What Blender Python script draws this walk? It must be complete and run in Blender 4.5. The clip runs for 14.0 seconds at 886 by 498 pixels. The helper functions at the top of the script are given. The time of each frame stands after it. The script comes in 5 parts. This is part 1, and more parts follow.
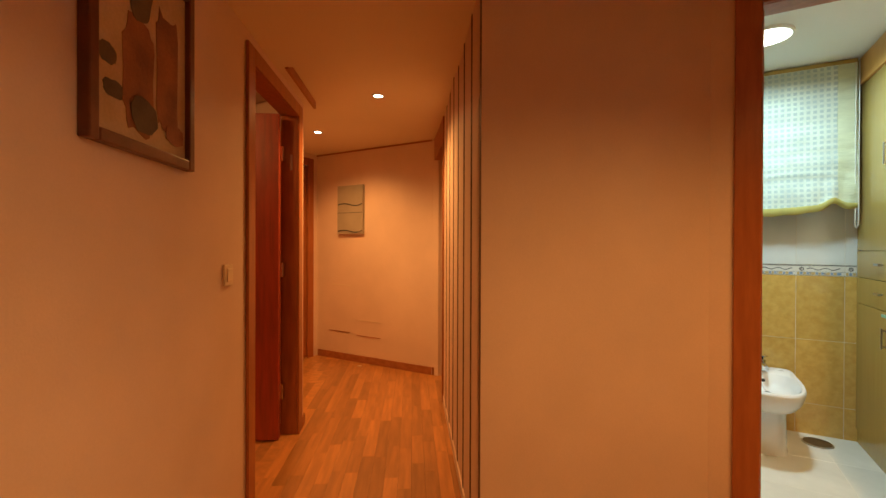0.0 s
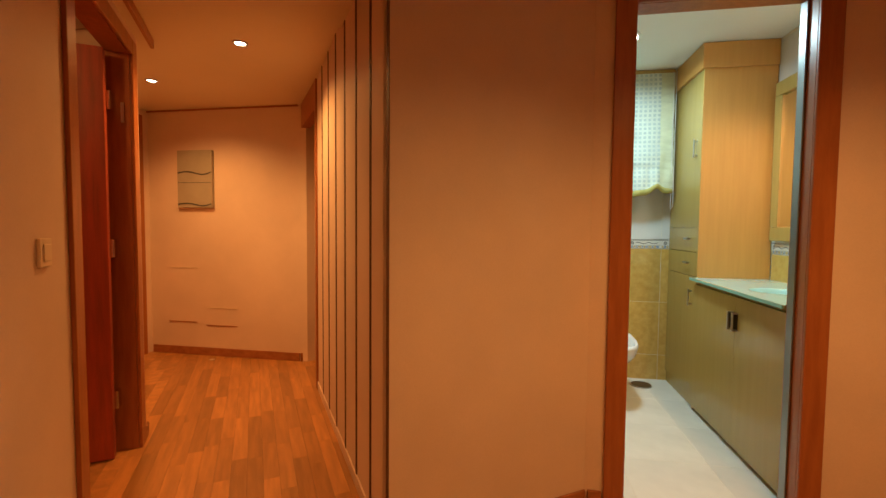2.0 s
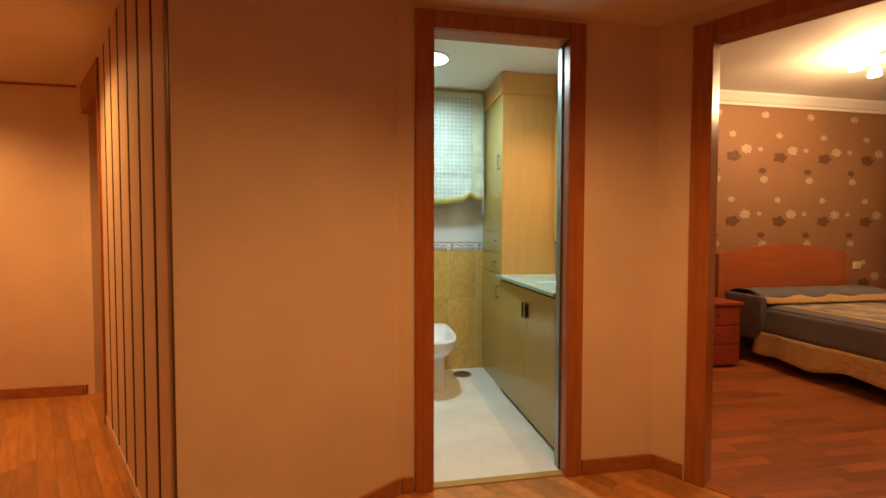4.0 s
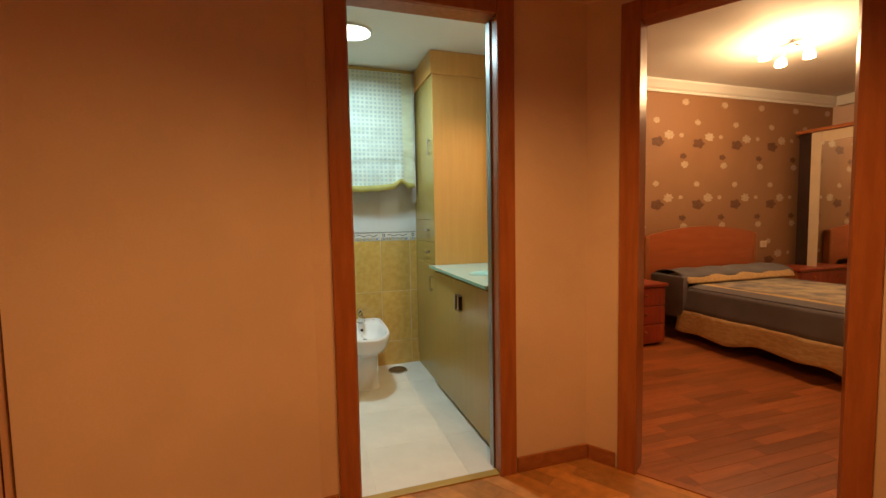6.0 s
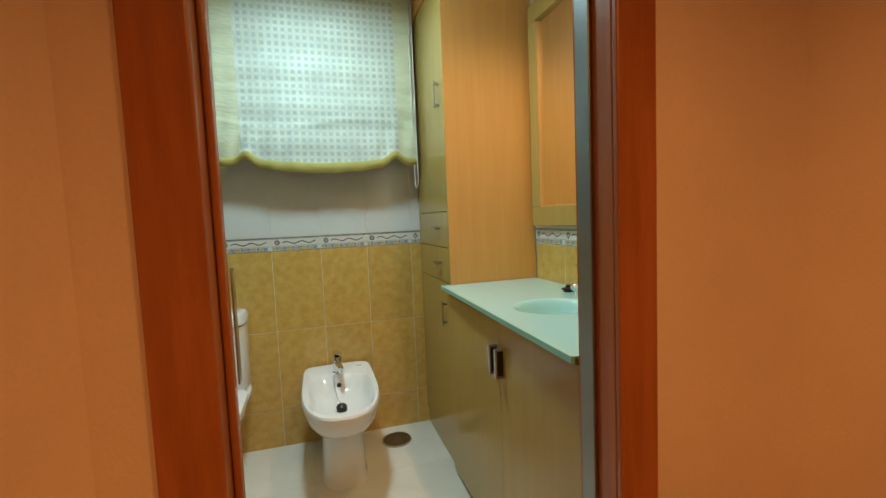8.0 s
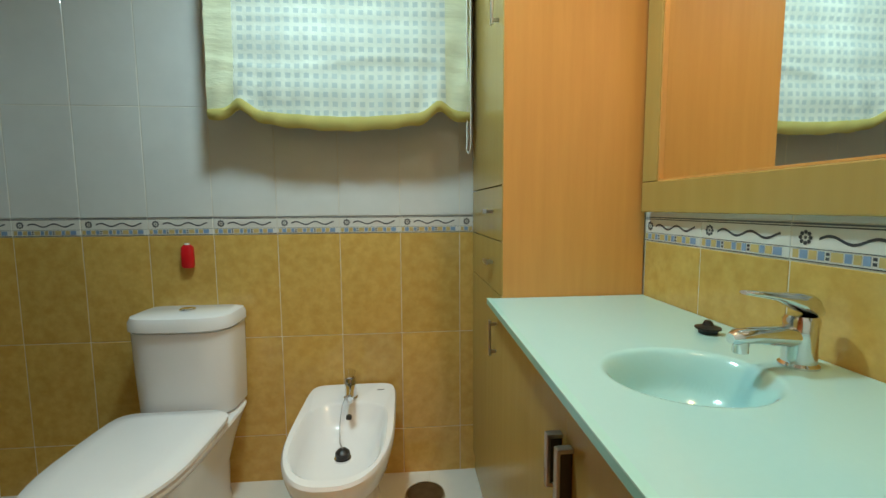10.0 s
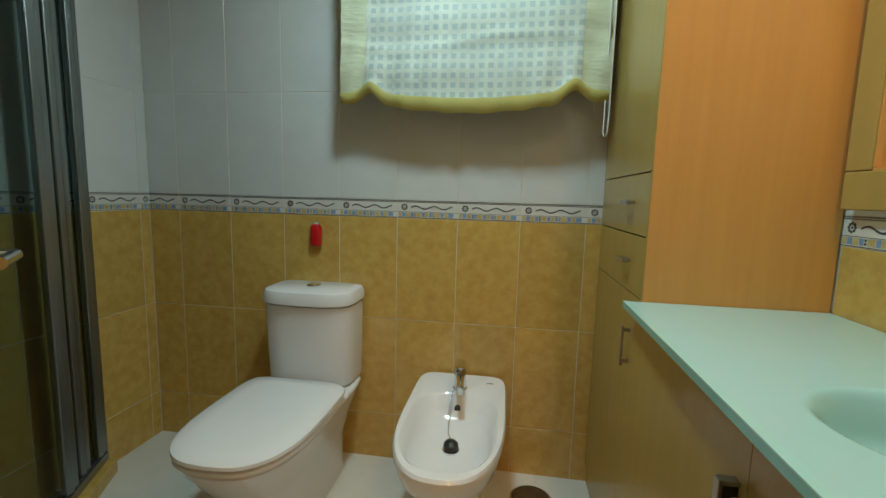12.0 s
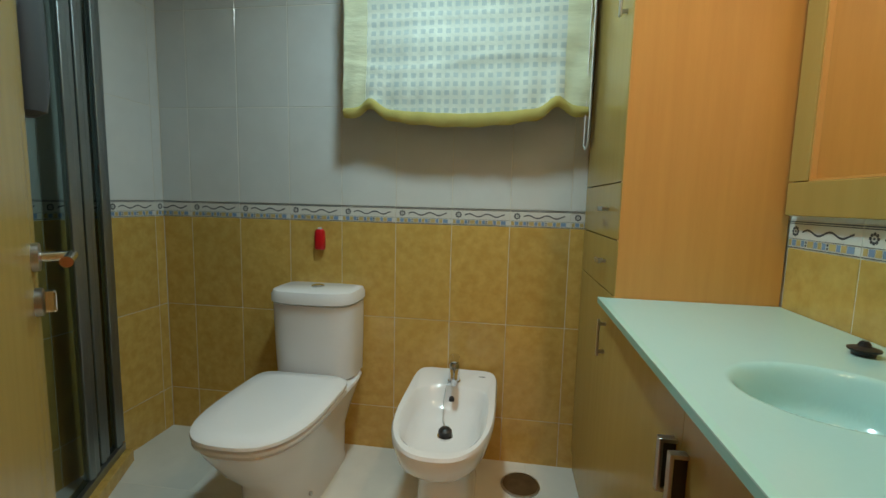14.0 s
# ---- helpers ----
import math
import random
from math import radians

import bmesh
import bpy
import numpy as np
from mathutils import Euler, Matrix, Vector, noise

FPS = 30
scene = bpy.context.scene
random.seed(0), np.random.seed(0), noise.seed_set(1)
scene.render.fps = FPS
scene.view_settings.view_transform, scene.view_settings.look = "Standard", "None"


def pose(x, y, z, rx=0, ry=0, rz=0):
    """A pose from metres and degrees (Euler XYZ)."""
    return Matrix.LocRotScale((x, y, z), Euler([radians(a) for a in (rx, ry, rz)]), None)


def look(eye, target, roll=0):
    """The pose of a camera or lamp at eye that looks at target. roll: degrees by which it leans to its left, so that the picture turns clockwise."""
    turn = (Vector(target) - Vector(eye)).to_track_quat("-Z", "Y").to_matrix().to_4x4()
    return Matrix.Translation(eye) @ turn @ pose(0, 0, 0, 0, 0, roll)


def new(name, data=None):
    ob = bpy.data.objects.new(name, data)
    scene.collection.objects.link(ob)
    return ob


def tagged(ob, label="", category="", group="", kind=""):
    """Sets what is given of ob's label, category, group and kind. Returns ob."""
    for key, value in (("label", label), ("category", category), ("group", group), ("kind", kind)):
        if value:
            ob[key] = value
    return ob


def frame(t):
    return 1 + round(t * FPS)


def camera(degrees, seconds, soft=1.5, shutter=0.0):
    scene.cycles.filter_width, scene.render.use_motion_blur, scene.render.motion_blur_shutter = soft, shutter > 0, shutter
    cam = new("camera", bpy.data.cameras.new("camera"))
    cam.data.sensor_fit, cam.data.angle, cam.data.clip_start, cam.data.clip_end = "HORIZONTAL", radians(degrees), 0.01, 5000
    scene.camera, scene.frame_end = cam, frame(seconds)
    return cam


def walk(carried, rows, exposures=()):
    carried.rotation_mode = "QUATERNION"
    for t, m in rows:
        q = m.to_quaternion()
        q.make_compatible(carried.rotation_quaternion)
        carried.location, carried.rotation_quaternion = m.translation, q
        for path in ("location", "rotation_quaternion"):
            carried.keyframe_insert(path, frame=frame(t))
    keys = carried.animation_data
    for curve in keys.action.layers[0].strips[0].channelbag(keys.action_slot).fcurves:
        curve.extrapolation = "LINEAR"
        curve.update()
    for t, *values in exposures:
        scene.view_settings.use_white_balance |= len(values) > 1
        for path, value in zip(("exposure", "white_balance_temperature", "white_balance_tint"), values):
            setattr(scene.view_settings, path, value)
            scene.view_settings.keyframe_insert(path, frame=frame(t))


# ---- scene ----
cam = camera(91.7, 14.0)
PATH = [
    (0, (0.257, 0.442, 1.214), (-0.723, 2.185, 1.203), 0.2),
    (0.5, (0.212, 0.534, 1.192), (-0.636, 2.345, 1.132), -0.7),
    (1, (0.105, 0.525, 1.2), (-0.475, 2.437, 1.126), -0.8),
    (1.5, (0.05, 0.511, 1.187), (-0.41, 2.454, 1.093), -0.5),
    (2, (0.039, 0.473, 1.18), (-0.302, 2.441, 1.083), 0.5),
    (2.5, (0.06, 0.438, 1.18), (-0.13, 2.428, 1.102), 0.5),
    (3, (0.079, 0.424, 1.172), (0.059, 2.423, 1.111), -0.1),
    (3.5, (0.136, 0.429, 1.174), (0.283, 2.423, 1.114), 0.1),
    (4, (0.195, 0.428, 1.17), (0.548, 2.395, 1.103), 0.1),
    (4.2, (0.216, 0.428, 1.16), (0.648, 2.38, 1.091), 0.0),
    (6.3, (0.359, 0.645, 1.195), (0.97, 2.543, 1.052), -1.0),
    (6.5, (0.425, 0.71, 1.172), (0.956, 2.633, 1.027), -1.7),
    (7, (0.502, 1.038, 1.156), (1.076, 2.95, 1.026), -1.3),
    (7.5, (0.538, 1.305, 1.169), (1.13, 3.211, 1.043), -2.5),
    (7.7, (0.572, 1.469, 1.173), (1.158, 3.376, 1.04), -2.5),
    (9.8, (0.912, 2.279, 1.141), (1.148, 4.397, 0.939), -0.7),
    (10, (0.915, 2.294, 1.136), (1.102, 4.416, 0.929), -0.4),
    (10.5, (0.919, 2.34, 1.141), (0.913, 4.467, 0.913), -0.0),
    (11, (0.896, 2.356, 1.138), (0.778, 4.479, 0.897), 0.6),
    (11.5, (0.866, 2.368, 1.132), (0.658, 4.483, 0.885), 1.2),
    (12, (0.85, 2.375, 1.126), (0.535, 4.476, 0.863), 1.5),
    (12.5, (0.85, 2.364, 1.126), (0.469, 4.452, 0.861), 1.7),
    (13, (0.876, 2.346, 1.125), (0.469, 4.431, 0.857), 2.1),
    (13.5, (0.887, 2.336, 1.127), (0.445, 4.415, 0.88), 1.6),
    (14, (0.883, 2.248, 1.134), (0.575, 4.352, 0.896), 1.4),
]
walk(cam, [(t, look(eye, target, roll)) for t, eye, target, roll in PATH],
     [(0, 0.2), (3, 0.1), (6.5, -0.15), (7.5, -0.25), (9.8, -0.2), (10.5, -0.32), (11.5, -0.52), (12.5, -0.6), (14, -0.55)])

# ---- light ----
world = bpy.data.worlds.new("world")
scene.world = world
world.use_nodes = True
world.node_tree.nodes["Background"].inputs[0].default_value = (0.02, 0.02, 0.025, 1)
world.node_tree.nodes["Background"].inputs[1].default_value = 0.1

WARM, COOL, BED = (1.0, 0.475, 0.135), (0.70, 1.0, 1.07), (1.0, 0.58, 0.27)


def lamp(name, kind, power, colour, m, size=0.06, spread=120.0, blend=0.6):
    data = bpy.data.lights.new(name, kind)
    data.energy, data.color = power, colour
    if kind == "SPOT":
        data.spot_size, data.spot_blend, data.shadow_soft_size = radians(spread), blend, size
    elif kind == "AREA":
        data.shape, data.size, data.spread = "DISK", size, radians(spread)
    else:
        data.shadow_soft_size = size
    ob = new(name, data)
    ob.matrix_world = m
    return ob


def nd0(n, d, a=radians(33.5)):
    return (n * math.cos(a) - d * math.sin(a), n * math.sin(a) + d * math.cos(a))


# The bathroom is laid out in its own plan and set down behind its doorway.
BATH_K, BATH_X, BATH_Y = 1.07, -0.1873, -0.3724


def bath_at(x, y, z):
    return (x * BATH_K + BATH_X, y * BATH_K + BATH_Y, z * BATH_K)


HALL_Z, LOW_Z, BATH_Z, BEDROOM_Z = 2.225, 2.185, 2.215, 2.62
SPOTS = [(-1.54, 2.745, HALL_Z), (-2.58, 3.22, HALL_Z), (1.22, 1.25, LOW_Z), (0.72, 1.05, LOW_Z)]
POWERS = [66, 56, 46, 52]
for (sx, sy, sz), watts in zip(SPOTS, POWERS):
    lamp("downlight_lamp", "SPOT", watts, WARM, pose(sx, sy, sz - 0.03), 0.035, 150, 0.9)
lamp("bathroom_lamp", "AREA", 16.5, COOL, pose(*bath_at(0.77, 3.48, BATH_Z - 0.022)), 0.2, 165)
lamp("side_room_lamp", "POINT", 24, WARM, pose(*nd0(-1.5, 1.3), 2.28), 0.06)
lamp("vanity_lamp", "SPOT", 36, (1.0, 0.70, 0.38), pose(*bath_at(1.44, 3.05, BATH_Z - 0.03)), 0.035, 120, 0.8)
for lx, ly in ((4.28, 3.30), (4.30, 3.09), (4.02, 2.92), (3.98, 3.22)):
    lamp("bedroom_lamp", "POINT", 16, BED, pose(lx, ly, 2.42), 0.04)

# ---- materials ----


def material(name, base=(0.8, 0.8, 0.8), rough=0.5, metal=0.0, vary=0.12, scale=6.0, bump=0.1, fine=120.0, stretch=(1, 1, 1),
             second=None, per_object=0.0, spec=0.5, transmission=0.0, coat=0.0):
    m = bpy.data.materials.new(name)
    m.use_nodes = True
    nt = m.node_tree
    n, link = nt.nodes, nt.links.new
    b = n["Principled BSDF"]
    b.inputs["Roughness"].default_value, b.inputs["Metallic"].default_value = rough, metal
    b.inputs["Specular IOR Level"].default_value = spec
    b.inputs["Transmission Weight"].default_value = transmission
    b.inputs["Coat Weight"].default_value = coat
    b.inputs["Base Color"].default_value = (*base, 1)
    co = n.new("ShaderNodeTexCoord")
    mp = n.new("ShaderNodeMapping")
    mp.inputs["Scale"].default_value = stretch
    link(co.outputs["Object"], mp.inputs["Vector"])
    vec = mp.outputs["Vector"]
    info = n.new("ShaderNodeObjectInfo")
    if per_object:
        add = n.new("ShaderNodeVectorMath")
        sc = n.new("ShaderNodeMath")
        sc.operation = "MULTIPLY"
        sc.inputs[1].default_value = 37.0
        link(info.outputs["Random"], sc.inputs[0])
        link(vec, add.inputs[0])
        link(sc.outputs[0], add.inputs[1])
        vec = add.outputs[0]
    big, small = n.new("ShaderNodeTexNoise"), n.new("ShaderNodeTexNoise")
    big.inputs["Scale"].default_value, big.inputs["Detail"].default_value = scale, 5
    small.inputs["Scale"].default_value, small.inputs["Detail"].default_value = fine, 3
    link(vec, big.inputs["Vector"])
    link(vec, small.inputs["Vector"])
    mix = n.new("ShaderNodeMix")
    mix.data_type = "RGBA"
    other = second or tuple(c * (1 - vary) for c in base)
    mix.inputs[6].default_value, mix.inputs[7].default_value = (*base, 1), (*other, 1)
    ramp = n.new("ShaderNodeMapRange")
    ramp.inputs[1].default_value, ramp.inputs[2].default_value = 0.35, 0.65
    link(big.outputs["Fac"], ramp.inputs[0])
    link(ramp.outputs[0], mix.inputs[0])
    hsv = n.new("ShaderNodeHueSaturation")
    val = n.new("ShaderNodeMath")
    val.operation = "MULTIPLY_ADD"
    val.inputs[1].default_value, val.inputs[2].default_value = vary, 1 - vary / 2
    link(small.outputs["Fac"], val.inputs[0])
    last = val.outputs[0]
    if per_object:
        po = n.new("ShaderNodeMath")
        po.operation = "MULTIPLY_ADD"
        po.inputs[1].default_value, po.inputs[2].default_value = per_object, 1 - per_object / 2
        link(info.outputs["Random"], po.inputs[0])
        mu = n.new("ShaderNodeMath")
        mu.operation = "MULTIPLY"
        link(last, mu.inputs[0])
        link(po.outputs[0], mu.inputs[1])
        last = mu.outputs[0]
    link(last, hsv.inputs["Value"])
    link(mix.outputs[2], hsv.inputs["Color"])
    link(hsv.outputs[0], b.inputs["Base Color"])
    if bump:
        bp = n.new("ShaderNodeBump")
        bp.inputs["Strength"].default_value, bp.inputs["Distance"].default_value = bump, 0.004
        link(small.outputs["Fac"], bp.inputs["Height"])
        link(bp.outputs[0], b.inputs["Normal"])
    return m


def glow(name, colour, strength):
    m = bpy.data.materials.new(name)
    m.use_nodes = True
    b = m.node_tree.nodes["Principled BSDF"]
    b.inputs["Base Color"].default_value = (*colour, 1)
    b.inputs["Emission Color"].default_value, b.inputs["Emission Strength"].default_value = (*colour, 1), strength
    return m


PAINT = material("cream_wall_paint", (0.75, 0.575, 0.455), 0.6, vary=0.10, scale=2.2, bump=0.12, fine=160)
CEIL = material("ceiling_paint", (0.78, 0.66, 0.50), 0.7, vary=0.05, scale=1.2, bump=0.08, fine=140)
PINK = material("rose_wall_paint", (0.72, 0.42, 0.36), 0.7, vary=0.08, scale=2)
WHITE = material("white_ceiling_paint", (0.8, 0.8, 0.76), 0.7, vary=0.04, scale=1.5, bump=0.06)
OAK = material("red_brown_wood", (0.40, 0.13, 0.038), 0.32, vary=0.2, scale=7, fine=60, stretch=(6, 6, 0.6), second=(0.32, 0.098, 0.028), bump=0.08)
DOORWOOD = material("mahogany_door_wood", (0.40, 0.062, 0.024), 0.35, vary=0.25, scale=6, fine=50, stretch=(6, 6, 0.6), second=(0.27, 0.05, 0.02), coat=0.15)
HEADWOOD = material("cherry_headboard_wood", (0.42, 0.11, 0.032), 0.3, vary=0.1, scale=5, fine=40, stretch=(0.6, 4, 4), second=(0.37, 0.09, 0.026), bump=0.03, coat=0.15)
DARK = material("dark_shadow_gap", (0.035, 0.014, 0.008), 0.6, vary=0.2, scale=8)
PLANK = material("parquet_wood", (0.53, 0.235, 0.072), 0.3, vary=0.22, scale=5, fine=55, stretch=(7, 0.7, 7), second=(0.39, 0.175, 0.055), bump=0.06, per_object=0.5, coat=0.12)
BEDPLANK = material("dark_parquet_wood", (0.38, 0.118, 0.036), 0.3, vary=0.25, scale=5, fine=55, stretch=(0.7, 7, 7), second=(0.28, 0.09, 0.03), bump=0.06, per_object=0.6, coat=0.12)
YTILE = material("yellow_marbled_tile", (0.64, 0.425, 0.12), 0.12, vary=0.2, scale=26, fine=70, second=(0.56, 0.35, 0.088), bump=0.05, per_object=0.12)
WTILE = material("white_glazed_tile", (0.66, 0.67, 0.65), 0.10, vary=0.04, scale=8, fine=30, bump=0.015, per_object=0.03)
GROUT = material("pale_grout", (0.72, 0.68, 0.58), 0.8, vary=0.1, scale=20)
FTILE = material("white_marble_floor_tile", (0.76, 0.75, 0.68), 0.22, vary=0.08, scale=3, fine=20, second=(0.66, 0.66, 0.60), bump=0.02)
CERAMIC = material("white_sanitary_ceramic", (0.80, 0.81, 0.82), 0.07, vary=0.02, scale=3, bump=0.0)
CHROME = material("chrome", (0.75, 0.75, 0.76), 0.12, 1.0, vary=0.03, bump=0)
STEEL = material("brushed_steel", (0.5, 0.5, 0.5), 0.32, 1.0, vary=0.1, fine=200, bump=0.03)
ALU = material("grey_aluminium", (0.30, 0.32, 0.32), 0.35, 0.9, vary=0.1, fine=150, bump=0.02)
# Two tones of cabinet veneer: warm and greenish light is partly in their colours.
WARMWOOD = material("orange_lit_veneer", (0.68, 0.35, 0.095), 0.4, vary=0.06, scale=5, fine=70, stretch=(9, 9, 0.5), second=(0.64, 0.322, 0.084), bump=0.05)
OLIVE = material("olive_lit_veneer", (0.42, 0.29, 0.085), 0.26, vary=0.05, scale=4, fine=70, stretch=(8, 8, 0.5), second=(0.395, 0.27, 0.077), bump=0.04, coat=0.1)
AQUA = material("frosted_aqua_glass", (0.40, 0.69, 0.69), 0.13, vary=0.03, scale=2, bump=0.0, coat=0.3)
AQUAEDGE = material("aqua_glass_edge", (0.22, 0.55, 0.48), 0.2, vary=0.1, bump=0)
AQUARIM = material("pale_aqua_glass_rim", (0.40, 0.74, 0.70), 0.1, vary=0.05, bump=0, coat=0.5)
MIRROR = material("mirror_silver", (0.9, 0.92, 0.9), 0.015, 1.0, vary=0.0, bump=0)
BLACK = material("black_rubber", (0.015, 0.013, 0.012), 0.4, vary=0.1, bump=0.02)
GREYPL = material("dark_grey_plastic", (0.06, 0.065, 0.075), 0.35, vary=0.1, bump=0.02)
RED = material("red_plastic", (0.62, 0.01, 0.015), 0.3, vary=0.05, bump=0)
WPLASTIC = material("white_plastic", (0.75, 0.62, 0.46), 0.35, vary=0.03, bump=0)
SKIRT = material("skirting_wood", (0.40, 0.15, 0.055), 0.35, vary=0.25, scale=6, fine=60, stretch=(3, 3, 6), second=(0.31, 0.105, 0.035), bump=0.06)
PLATE = material("silver_plate_print", (0.42, 0.38, 0.30), 0.4, 0.2, vary=0.1, scale=8)
INK = material("dark_ink", (0.045, 0.05, 0.06), 0.5, vary=0.1, bump=0)
SLATE = material("grey_ink", (0.12, 0.14, 0.16), 0.4, vary=0.1, bump=0)
SKY = material("pale_blue_glaze", (0.24, 0.36, 0.55), 0.2, vary=0.15, scale=30, bump=0)
SAND = material("sand_glaze", (0.62, 0.47, 0.20), 0.2, vary=0.15, scale=30, bump=0)
LISTEL = material("ivory_glaze", (0.72, 0.71, 0.66), 0.15, vary=0.03, bump=0)
CREAM = material("cream_shade_cloth", (0.64, 0.66, 0.46), 0.85, vary=0.14, scale=12, fine=38, bump=0.75, stretch=(0.6, 1, 2.2))
LIME = material("yellow_hem_cloth", (0.50, 0.44, 0.13), 0.85, vary=0.1, scale=12, fine=300, bump=0.2)
BLUECLOTH = material("slate_blue_bedcloth", (0.14, 0.13, 0.145), 0.9, vary=0.12, scale=8, fine=200, bump=0.25)
GOLDCLOTH = material("golden_bedcloth_band", (0.55, 0.37, 0.17), 0.85, vary=0.3, scale=16, fine=90, stretch=(4, 1, 4), second=(0.42, 0.26, 0.11), bump=0.25)
BEDPATTERN = material("patterned_bedcloth", (0.44, 0.36, 0.24), 0.85, vary=0.2, scale=7, fine=120, second=(0.17, 0.16, 0.17), bump=0.25)
CREAMWOOD = material("cream_wardrobe_frame", (0.66, 0.54, 0.38), 0.5, vary=0.08, bump=0.05)
PAPER = material("brown_wallpaper", (0.32, 0.165, 0.078), 0.6, vary=0.08, scale=3, fine=200, bump=0.1)
PETAL = material("pale_flower_print", (0.54, 0.42, 0.30), 0.6, vary=0.2, scale=40, bump=0)
LEAFP = material("brown_leaf_print", (0.17, 0.075, 0.038), 0.6, vary=0.3, scale=40, bump=0)
CANVAS = material("cream_painting_ground", (0.62, 0.48, 0.30), 0.7, vary=0.3, scale=5, second=(0.50, 0.36, 0.20), bump=0.2)
TERRA = material("terracotta_paint", (0.38, 0.15, 0.06), 0.7, vary=0.4, scale=9, second=(0.22, 0.09, 0.04), bump=0.2)
UMBER = material("umber_paint", (0.15, 0.115, 0.07), 0.7, vary=0.4, scale=9, bump=0.2)
LIGHTWARM = glow("lit_halogen_bulb", (1.0, 0.85, 0.6), 12)
LIGHTCOOL = glow("lit_round_panel", (0.92, 1.0, 0.93), 7)
LIGHTBED = glow("lit_glass_shade", (1.0, 0.8, 0.5), 14)
PANELGROOVE = material("dark_brown_groove", (0.115, 0.042, 0.02), 0.5, vary=0.2, bump=0)

GLASS = bpy.data.materials.new("tinted_shower_glass")
GLASS.use_nodes = True
_n = GLASS.node_tree.nodes
_b = _n["Principled BSDF"]
_t, _m = _n.new("ShaderNodeBsdfTransparent"), _n.new("ShaderNodeMixShader")
_t.inputs[0].default_value = (0.70, 0.75, 0.72, 1)
_b.inputs["Base Color"].default_value, _b.inputs["Roughness"].default_value = (0.02, 0.025, 0.025, 1), 0.04
_m.inputs[0].default_value = 0.10
GLASS.node_tree.links.new(_t.outputs[0], _m.inputs[1])
GLASS.node_tree.links.new(_b.outputs[0], _m.inputs[2])
GLASS.node_tree.links.new(_m.outputs[0], _n["Material Output"].inputs[0])


def cloth_grid():
    """White voile woven with a grid of small sheer squares."""
    m = material("white_squared_voile", (0.63, 0.67, 0.58), 0.9, vary=0.14, scale=9, fine=42, bump=0.75)
    n, link = m.node_tree.nodes, m.node_tree.links.new
    b = n["Principled BSDF"]
    co, sep = n.new("ShaderNodeTexCoord"), n.new("ShaderNodeSeparateXYZ")
    link(co.outputs["Object"], sep.inputs[0])
    hit = []
    for axis in (0, 2):
        mul, fr, lt = (n.new("ShaderNodeMath") for _ in range(3))
        mul.operation, fr.operation, lt.operation = "MULTIPLY", "FRACT", "LESS_THAN"
        mul.inputs[1].default_value, lt.inputs[1].default_value = 1 / 0.0305, 0.56
        link(sep.outputs[axis], mul.inputs[0])
        link(mul.outputs[0], fr.inputs[0])
        link(fr.outputs[0], lt.inputs[0])
        hit.append(lt)
    both = n.new("ShaderNodeMath")
    both.operation = "MULTIPLY"
    link(hit[0].outputs[0], both.inputs[0])
    link(hit[1].outputs[0], both.inputs[1])
    mix = n.new("ShaderNodeMix")
    mix.data_type = "RGBA"
    src = b.inputs["Base Color"].links[0].from_socket
    mix.inputs[7].default_value = (0.42, 0.49, 0.47, 1)
    link(src, mix.inputs[6])
    link(both.outputs[0], mix.inputs[0])
    link(mix.outputs[2], b.inputs["Base Color"])
    return m


VOILE = cloth_grid()

# ---- mesh helpers ----
TH = radians(33.5)
CT, ST = math.cos(TH), math.sin(TH)


def nd(n, d):
    """Plan point from the slanted corridor's own axes: n across, d along."""
    return (n * CT - d * ST, n * ST + d * CT)


def box(bm, lo, hi, bevel=0.0):
    r = bmesh.ops.create_cube(bm, size=1)
    for v in r["verts"]:
        v.co = [lo[i] + (v.co[i] + 0.5) * (hi[i] - lo[i]) for i in range(3)]
    if bevel:
        edges = list({e for v in r["verts"] for e in v.link_edges})
        bmesh.ops.bevel(bm, geom=edges, offset=bevel, segments=2, affect="EDGES", profile=0.5)
    return bm


def prism(bm, pts, z0, z1):
    low, top = [bm.verts.new((x, y, z0)) for x, y in pts], [bm.verts.new((x, y, z1)) for x, y in pts]
    n = len(pts)
    faces = [bm.faces.new(low[::-1]), bm.faces.new(top)]
    for i in range(n):
        faces.append(bm.faces.new((low[i], low[(i + 1) % n], top[(i + 1) % n], top[i])))
    bmesh.ops.recalc_face_normals(bm, faces=faces)
    return bm


def obox(bm, n0, n1, d0, d1, z0, z1):
    return prism(bm, [nd(n0, d0), nd(n1, d0), nd(n1, d1), nd(n0, d1)], z0, z1)


def tube(bm, a, b, r, seg=16, r2=None):
    a, b = Vector(a), Vector(b)
    m = Matrix.Translation((a + b) / 2) @ (b - a).to_track_quat("Z", "Y").to_matrix().to_4x4()
    bmesh.ops.create_cone(bm, cap_ends=True, segments=seg, radius1=r, radius2=r if r2 is None else r2, depth=(b - a).length, matrix=m)
    return bm


def loft(bm, rings, cap0=True, cap1=True):
    vs = [[bm.verts.new(p) for p in ring] for ring in rings]
    n = len(rings[0])
    for a, b in zip(vs, vs[1:]):
        for i in range(n):
            bm.faces.new((a[i], a[(i + 1) % n], b[(i + 1) % n], b[i]))
    if cap0:
        bm.faces.new(vs[0][::-1])
    if cap1:
        bm.faces.new(vs[-1])
    bmesh.ops.recalc_face_normals(bm, faces=bm.faces[:])
    return bm


